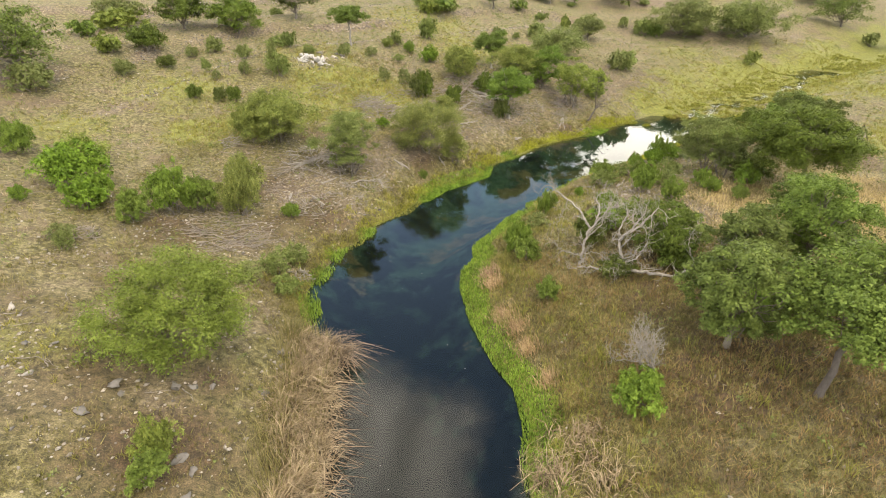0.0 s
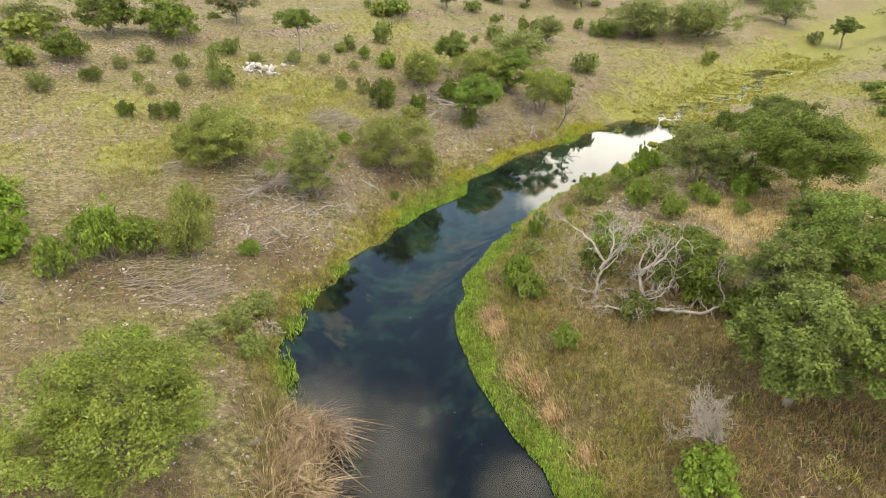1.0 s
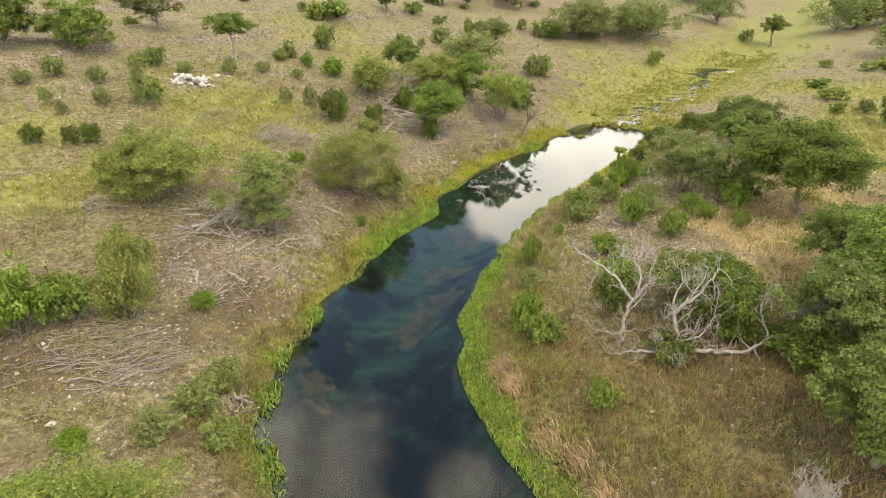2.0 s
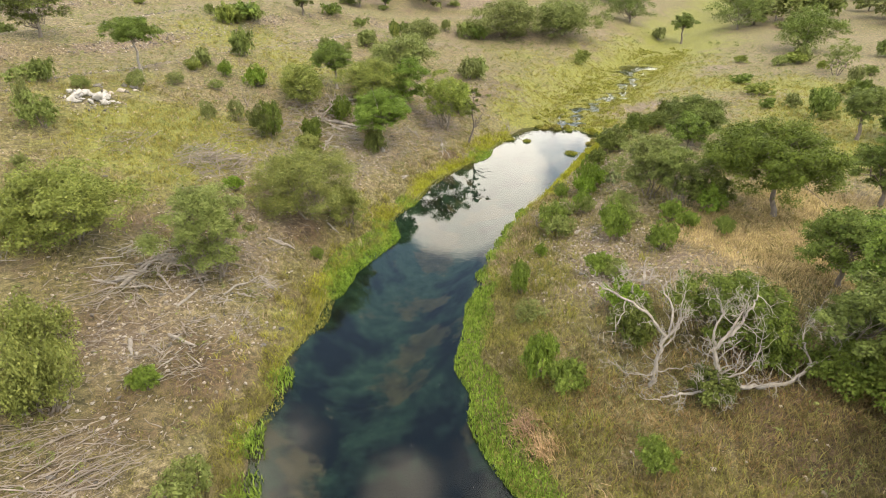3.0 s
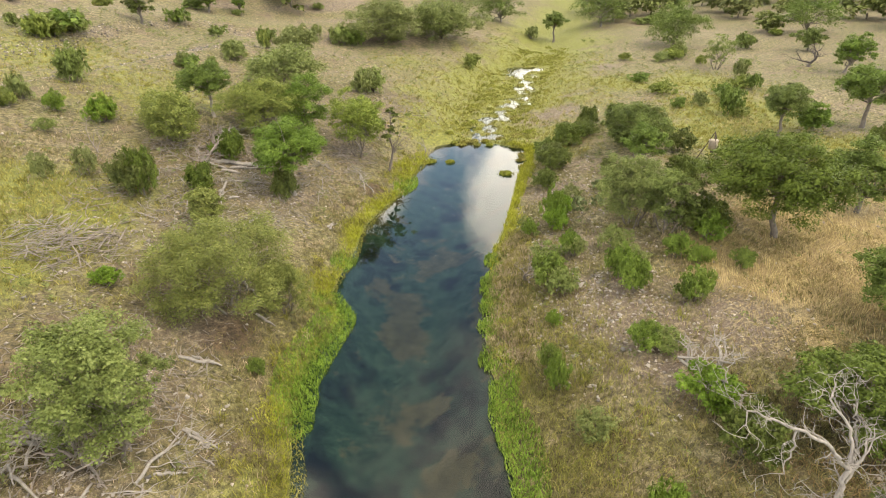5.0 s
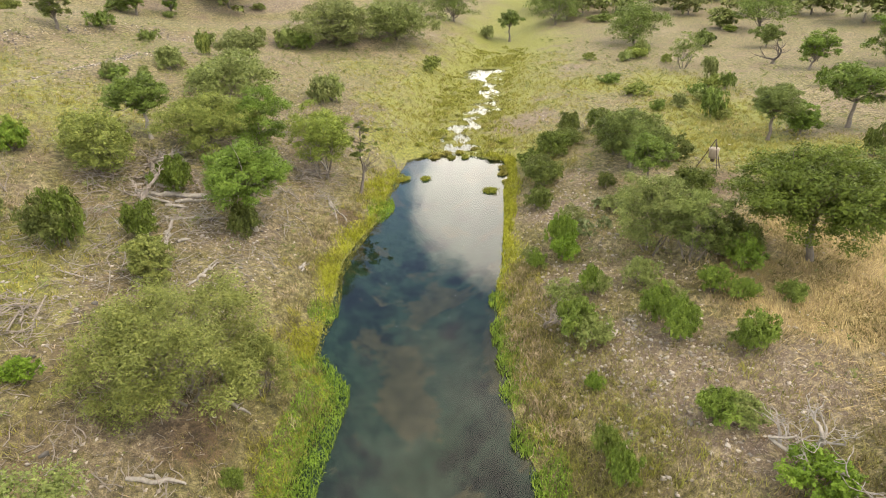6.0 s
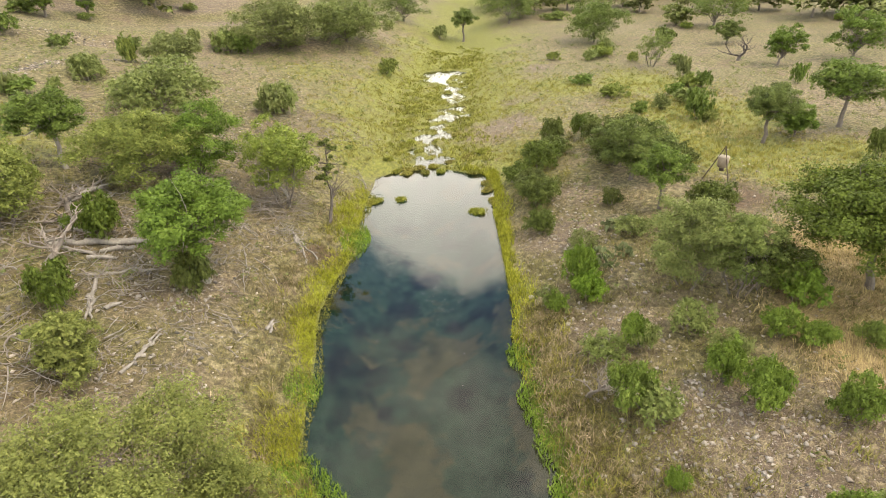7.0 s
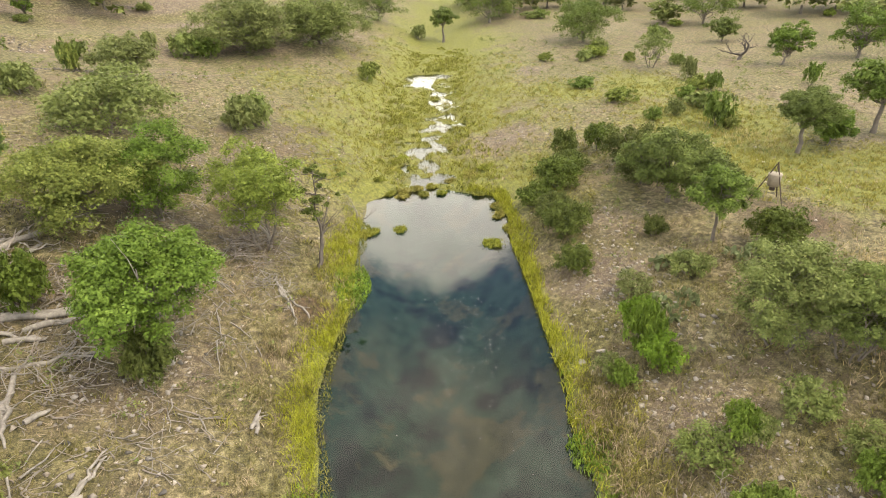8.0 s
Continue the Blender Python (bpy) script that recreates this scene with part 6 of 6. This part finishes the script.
HEAP = "grey heap of cut dead branches on the slope"
brush(-5.66, 39.98, 2.2, 0.5, 130, HEAP)
brush(-6.53, 40.95, 1.6, 0.4, 70, HEAP, DEADWOOD, 0.02)
brush(-13.73, 31.06, 0.9, 0.6, 60, "small pale stack of dead branches", DEADWOOD)
brush(-9.87, 20.84, 2.3, 0.35, 80, "long dead branches fanned over bare soil", GREYWOOD, 0.026, 20)
brush(-8.28, 30.29, 2.0, 0.8, 70, "tangle of bleached roots and thick branches", DEADWOOD, 0.04)
brush(-6.98, 30.46, 1.7, 0.6, 60, "tangle of bleached branches under a mesquite", GREYWOOD, 0.032)
brush(-4.2, 29.69, 1.3, 0.3, 45, "loose litter of bleached branches", DEADWOOD, 0.022)
brush(-2.01, 36.21, 1.3, 0.4, 45, "dead twigs heaped under a mesquite", GREYWOOD, 0.025)
brush(-15.2, 17.76, 0.8, 0.35, 50, "small grey heap of dead twigs", GREYWOOD)
SCATTER = "thin bleached branches scattered over the slope"
for sx, sy, sr, many in ((-1.65, 42.53, 1.9, 34), (2.13, 45.84, 1.9, 36), (-3.66, 45.66, 1.8, 30), (6.51, 45.19, 1.6, 30), (-0.5, 45.84, 1.9, 34), (7.67, 47.3, 1.5, 34), (-5.4, 27.52, 1.4, 26), (-7.59, 25.14, 1.3, 22)):
    brush(sx, sy, sr, 0.12, many, SCATTER, DEADWOOD, 0.024)
brush(0.86, 49.64, 2.2, 0.5, 80, HEAP, GREYWOOD, 0.026)
brush(4.46, 48.78, 1.8, 0.5, 70, HEAP, GREYWOOD, 0.022)
brush(5.29, 46.64, 1.6, 0.35, 55, "litter of dead branches beneath an oak", GREYWOOD, 0.022)
brush(1.33, 44.85, 1.7, 0.2, 26, "litter of dead branches beneath an oak", DEADWOOD, 0.022)
brush(10.24, 48.12, 1.5, 0.6, 80, "brush of thin dead branches by the pool", GREYWOOD, 0.02)
brush(9.6, 46.02, 1.1, 0.35, 45, "brush of thin dead branches by the pool", DEADWOOD, 0.02)
brush(-6.2, 18.9, 0.6, 0.35, 30, "stump of pale splintered wood at the bank", DEADWOOD, 0.05)
brush(11.86, 53.81, 1.4, 0.3, 40, HEAP, GREYWOOD, 0.025)
brush(-10.16, 42.18, 1.6, 0.3, 45, HEAP, GREYWOOD, 0.025)
brush(8.49, 55.81, 1.4, 0.3, 40, HEAP, GREYWOOD, 0.022)
brush(3.36, 41.64, 1.4, 0.12, 16, "loose litter of bleached branches", DEADWOOD, 0.025)
brush(0.17, 42.02, 1.5, 0.15, 18, "loose litter of bleached branches", DEADWOOD, 0.028)


for x, y, r, h, n, thick in ((-8.59, 27.54, 1.6, 0.2, 24, 0.024), (-6.59, 26.33, 1.5, 0.18, 24, 0.022), (-5.2, 31.43, 1.5, 0.25, 28, 0.024), (-7.39, 24.54, 1.3, 0.15, 18, 0.02), (-3.61, 33.04, 1.2, 0.25, 24, 0.02), (-9.79, 29.16, 1.4, 0.25, 24, 0.026),
                             (-1.03, 43.01, 1.6, 0.2, 24, 0.022), (2.53, 45.35, 1.6, 0.2, 26, 0.024), (-4.41, 44.13, 1.4, 0.2, 20, 0.022), (6.61, 49.61, 1.5, 0.25, 26, 0.024), (-1.91, 46.84, 1.6, 0.2, 22, 0.024), (3.18, 51.72, 1.4, 0.2, 22, 0.024)):
    brush(x, y, r, h, n, "loose scatter of grey dead branches on stony soil", GREYWOOD, thick)


def litter():
    """Single twigs and sticks strewn over the slope."""
    def where(x, y):
        d1, d2, side = dist(x, y)
        return (side > 0) * np.clip((d1 - 1.5) / 2, 0, 1) * np.clip((13 - d1) / 6, 0.12, 1) * np.clip((y - 17) / 4, 0.15, 1) * (d1 < 30) * (d2 > 1)
    x, y, rng = scatter(201, 17000, -22, 22, 8, 66, where)
    t = Tubes(4)
    for px, py in zip(x, y):
        L = 0.25 + 0.7 * rng.uniform() ** 2
        a = rng.uniform(0, 6.28)
        p = np.array([[px, py, 0], [px + 0.3 * L * math.cos(a), py + 0.3 * L * math.sin(a), 0], [px + 0.65 * L * math.cos(a + 0.2), py + 0.65 * L * math.sin(a + 0.2), 0], [px + L * math.cos(a), py + L * math.sin(a), 0]])
        p[:, 2] = height(p[:, 0], p[:, 1]) + 0.025 + rng.uniform(0, 0.06, 4)
        t.add(p, np.linspace(1, 0.4, 4) * rng.uniform(0.008, 0.024))
    tagged(new("twig_litter", t.mesh("twig_litter", GREYWOOD)), "bleached twigs and sticks strewn over the slope", "twigs", kind="stuff")


litter()


# ---- stones ----
def rock_shape(rng, n_sub=1):
    """A rough, angular stone of unit size as corners and triangles."""
    bm = bmesh.new()
    bmesh.ops.create_icosphere(bm, subdivisions=n_sub, radius=1.0)
    v = np.array([p.co for p in bm.verts])
    f = np.array([[q.index for q in t.verts] for t in bm.faces])
    bm.free()
    cut = rng.normal(size=(8, 3))
    cut /= np.linalg.norm(cut, axis=1)[:, None]
    for c in cut:
        over = v @ c - rng.uniform(0.25, 0.6)
        v = v - np.where(over > 0, over, 0)[:, None] * c
    v = v * (1 + rng.normal(0, 0.2, (len(v), 1)))
    return v, f


def chip_shape(rng):
    """A small flat eight-sided chip."""
    v = np.array([(1, 0, 0), (0, 1, 0), (-1, 0, 0), (0, -1, 0), (0, 0, 1), (0, 0, -1)]) * rng.uniform(0.6, 1.2, (6, 3)) + rng.normal(0, 0.15, (6, 3))
    f = np.array([(0, 1, 4), (1, 2, 4), (2, 3, 4), (3, 0, 4), (1, 0, 5), (2, 1, 5), (3, 2, 5), (0, 3, 5)])
    return v, f


def stones(name, label, seed, n, box, weigh, lo, hi, mat, power=3.0):
    """Many loose stones lying on the ground."""
    x, y, rng = scatter(seed, n, *box, weigh)
    shapes = [chip_shape(rng) if hi < 0.15 else rock_shape(rng) for _ in range(8)]
    z = height(x, y)
    vs, fs, at = [], [], 0
    for i in range(len(x)):
        v, f = shapes[i % 8]
        s = lo + (hi - lo) * rng.uniform() ** power
        a = rng.uniform(0, 6.28)
        c, d = math.cos(a), math.sin(a)
        w = v * s * np.array([1.0, rng.uniform(0.6, 1.0), rng.uniform(0.4, 0.75)])
        w = np.stack([w[:, 0] * c - w[:, 1] * d + x[i], w[:, 0] * d + w[:, 1] * c + y[i], w[:, 2] + z[i] + 0.15 * s], 1)
        vs.append(w)
        fs.append(f + at)
        at += len(v)
    return tagged(new(name, mesh_of(name, np.concatenate(vs), np.concatenate(fs), mat)), label, "stones", kind="stuff")


def stony_ground(x, y):
    d1, d2, side = dist(x, y)
    return (d1 > 0.4) * np.clip(zones(x, y)[1] * 1.25 - 0.1, 0.02, 1) * np.clip(1.3 - np.hypot(x - 4, y - 28) / 45, 0.05, 1)


stones("loose_stones", "pale limestone chips littering bare ground", 211, 50000, (-20, 36, 4, 66), stony_ground, 0.02, 0.11, LIMESTONE, 2.5)
stones("loose_stones", "whitish limestone cobbles", 212, 5000, (-20, 36, 4, 66), stony_ground, 0.025, 0.12, PALESTONE, 3.0)
stones("loose_stones", "scattered stones in the dry field", 213, 9000, (-36, 40, 4, 75), lambda x, y: (dist(x, y)[0] > 1) * 0.5, 0.025, 0.12, LIMESTONE, 3.0)
stones("loose_stones", "dark lichen-grey stones on the slope", 214, 5000, (-18, 10, 4, 50), lambda x, y: stony_ground(x, y) * 0.6, 0.04, 0.2, DARKSTONE, 3.0)


stones("loose_stones", "pale stones dotted over the near field", 216, 9000, (-20, -4, 3, 22), lambda x, y: (dist(x, y)[0] > 1.2) * np.clip(0.3 + 0.7 * rolling(x, y, 2.6, 4.0), 0.05, 1), 0.02, 0.12, PALESTONE, 4.0)
stones("ledge_stones", "grey weathered stones along the slope's ledges", 219, 46000, (-34, 20, 36, 84), lambda x, y: np.clip(zones(x, y)[1] * 1.6 - 0.45, 0, 1) * (dist(x, y)[2] > 0) * (dist(x, y)[0] > 12), 0.05, 0.145, DARKSTONE, 1.5)
stones("ledge_stones", "pale weathered stones along the slope's ledges", 220, 30000, (-34, 20, 36, 84), lambda x, y: np.clip(zones(x, y)[1] * 1.6 - 0.45, 0, 1) * (dist(x, y)[2] > 0) * (dist(x, y)[0] > 12), 0.05, 0.145, LIMESTONE, 1.5)
RUBBLE = ((-8.79, 25.95, 1.5), (-5.3, 26.93, 1.3), (-7.19, 28.32, 1.4), (-9.18, 23.16, 1.3), (-6.59, 23.53, 1.0), (3.13, 43.69, 1.6), (-3.51, 40.54, 1.4), (18.2, 37.6, 1.4), (12.9, 34, 1.0), (10, 28.2, 1.4), (11.2, 28.9, 1.5), (9.3, 26.9, 1.3), (11.8, 26.0, 1.2), (17.0, 36.6, 1.3), (-3.81, 30.86, 1.0), (0.56, 41.29, 1.2))
stones("rubble", "patches of pale broken limestone rubble", 215, 110000, (-12, 22, 20, 48), lambda x, y: 0.17 * np.max([blob(x, y, *p) for p in RUBBLE], axis=0) * (dist(x, y)[0] > 0.8), 0.02, 0.13, PALESTONE, 2.6)
stones("loose_stones", "whitish stones strewn behind the bank", 217, 9000, (6, 21, 22, 40), lambda x, y: (dist(x, y)[2] < 0) * (dist(x, y)[0] > 1.6) * np.clip((6.5 - dist(x, y)[0]) / 3, 0, 1) * (0.15 + 0.35 * np.clip(0.3 + rolling(x, y, 1.8, 5.0), 0, 1)), 0.03, 0.14, PALESTONE, 2.6)


def boulder(x, y, s, mat, label, dz=0.0, name="boulder", tall=1.0):
    rng = np.random.default_rng(int(abs(x * 71 + y * 43)))
    v, f = rock_shape(rng, 2)
    v = v * s * np.array([1.0, rng.uniform(0.65, 0.95), rng.uniform(0.5, 0.8) * tall])
    ob = new(name, mesh_of(name, v, f, mat))
    ob.matrix_basis = pose(x, y, stands_at(x, y) + 0.12 * s + dz, 0, 0, rng.uniform(0, 360))
    return tagged(ob, label, "boulder", "boulders")


for x, y, s in ((-5.9, 6.7, 0.3), (-5.5, 6.5, 0.22), (-6.3, 6.3, 0.2), (-7.17, 9.22, 0.3), (-6.79, 9.44, 0.22), (-8.68, 8.66, 0.3), (-8.3, 8.39, 0.2), (-8.7, 7.4, 0.28), (-6.31, 9.75, 0.2), (-4.86, 11.81, 0.25), (-5.05, 12.48, 0.3), (-4.94, 10.29, 0.2), (-5.3, 5.6, 0.25)):
    boulder(x, y, s, DARKSTONE, "dark weathered boulder half sunk in soil")
for x, y, s in ((-13.38, 11.14, 0.3), (-10.73, 8.25, 0.2), (-9.49, 15.03, 0.14), (12, 27.2, 0.16), (10.7, 29, 0.22), (-8.09, 24.36, 0.2), (-10.81, 17.46, 0.18), (14.2, 35.6, 0.25), (13.6, 35.9, 0.2), (-6.39, 29.98, 0.2)):
    boulder(x, y, s, PALESTONE, "pale limestone boulder on dry ground")
rb = np.random.default_rng(3)
for i in range(70):
    a, k = rb.uniform(0, 6.28), 2.1 * math.sqrt(rb.uniform())
    boulder(-12.5 + 0.8 * k * math.cos(a), 47.9 + 0.55 * k * math.sin(a), (0.12 + 0.42 * rb.uniform() ** 3) * (1.4 - k / 2.6), WHITESTONE, "white quarried rock in a heap on the field", dz=0.35 * (1 - k / 2.1), tall=1.5 if i % 5 == 0 else 1.0)
for i in range(16):
    a, k = rb.uniform(0, 6.28), 1.6 * math.sqrt(rb.uniform())
    boulder(-11.4 + 0.8 * k * math.cos(a), 49.8 + 0.6 * k * math.sin(a), rb.uniform(0.15, 0.38), LIMESTONE if i % 2 else DARKSTONE, "grey rock in a heap on the field")


# ---- prickly pear ----
def prickly_pear(x, y, n, seed):
    rng = np.random.default_rng(seed)
    root = new("prickly_pear")
    for i in range(n):
        k, a = 0.45 * math.sqrt(rng.uniform()), rng.uniform(0, 6.28)
        bm = bmesh.new()
        bmesh.ops.create_icosphere(bm, subdivisions=1, radius=1.0)
        bmesh.ops.scale(bm, vec=(0.1, 0.025, 0.14), verts=bm.verts)
        me = bpy.data.meshes.new("pad")
        bm.to_mesh(me)
        bm.free()
        me.materials.append(CACTUS)
        ob = part("pad", me, root)
        ob.matrix_basis = pose(k * math.cos(a), k * math.sin(a), 0.12 + rng.uniform(0, 0.3) * (1 - k), rng.normal(0, 25), rng.normal(0, 25), rng.uniform(0, 360))
    return tagged(placed(root, x, y), "low prickly pear cactus with flat grey-green pads", "cactus", "prickly pears")


for i, (x, y) in enumerate(((16.4, 34.3), (17.0, 34.9), (17.6, 34.2), (20.1, 35.2), (19.4, 35.8), (19.0, 32.2), (21.6, 33.2), (21.0, 33.6))):
    prickly_pear(x, y, 26, 300 + i)


# ---- game feeder ----
def feeder(x, y):
    """A drum hung in a three-legged steel stand."""
    root = new("game_feeder")
    top = np.array([0, 0, 1.78])
    for i in range(3):
        a = radians(100 + 120 * i)
        t = Tubes(8)
        t.add([(0.85 * math.cos(a), 0.85 * math.sin(a), -0.05), (0.42 * math.cos(a), 0.42 * math.sin(a), 0.88), (0.03 * math.cos(a), 0.03 * math.sin(a), 1.78)], [0.026, 0.026, 0.026])
        part("leg", t.mesh("leg", STEEL), root)
    t = Tubes(16)
    t.add([(0, 0, 0.72), (0, 0, 0.78), (0, 0, 0.8), (0, 0, 1.28), (0, 0, 1.3)], [0.1, 0.22, 0.25, 0.27, 0.26])
    drum = part("drum", t.mesh("drum", DRUM), root, "dull galvanised feed drum")
    t = Tubes(16)
    t.add([(0, 0, 1.29), (0, 0, 1.33), (0, 0, 1.36), (0, 0, 1.37)], [0.285, 0.285, 0.12, 0.01])
    part("lid", t.mesh("lid", DRUM), drum)
    t = Tubes(10)
    t.add([(0, 0, 0.56), (0, 0, 0.57), (0, 0, 0.72), (0, 0, 0.73)], [0.01, 0.12, 0.12, 0.01])
    part("spinner", t.mesh("spinner", STEEL), root)
    t = Tubes(6)
    t.add([(0, 0, 1.36), (0, 0, 1.78), (0, 0, 1.84)], [0.012, 0.012, 0.05])
    part("hanger", t.mesh("hanger", STEEL), root)
    return tagged(placed(root, x, y, 10), "tripod game feeder with a metal drum on bare ground", "feeder")


feeder(27.4, 33.9)


# ---- petals and scum on the pool ----
def petals():
    rng = np.random.default_rng(404)
    x = np.concatenate([rng.normal(12.5, 2.0, 130), rng.normal(15, 3.2, 60), rng.uniform(-2, 2, 14)])
    y = x * 0.86 + 29.2 + np.concatenate([rng.normal(0, 1.1, 190), rng.uniform(-22, -8, 14)])
    keep = (dist(x, y)[0] < -0.5)
    x, y = x[keep], y[keep]
    at = np.stack([x, y, 0.008 + 0 * x], 1)
    v, f = leaf_cards(rng, at, np.tile([0.0, 0.0, 1.0], (len(x), 1)), 0.036, 0.6)
    v[:, 2] = np.maximum(v[:, 2], 0.006)
    tagged(new("fallen_petals", mesh_of("fallen_petals", v, f, PETAL)), "small pale petals floating on the pool", "petals", kind="stuff")


petals()
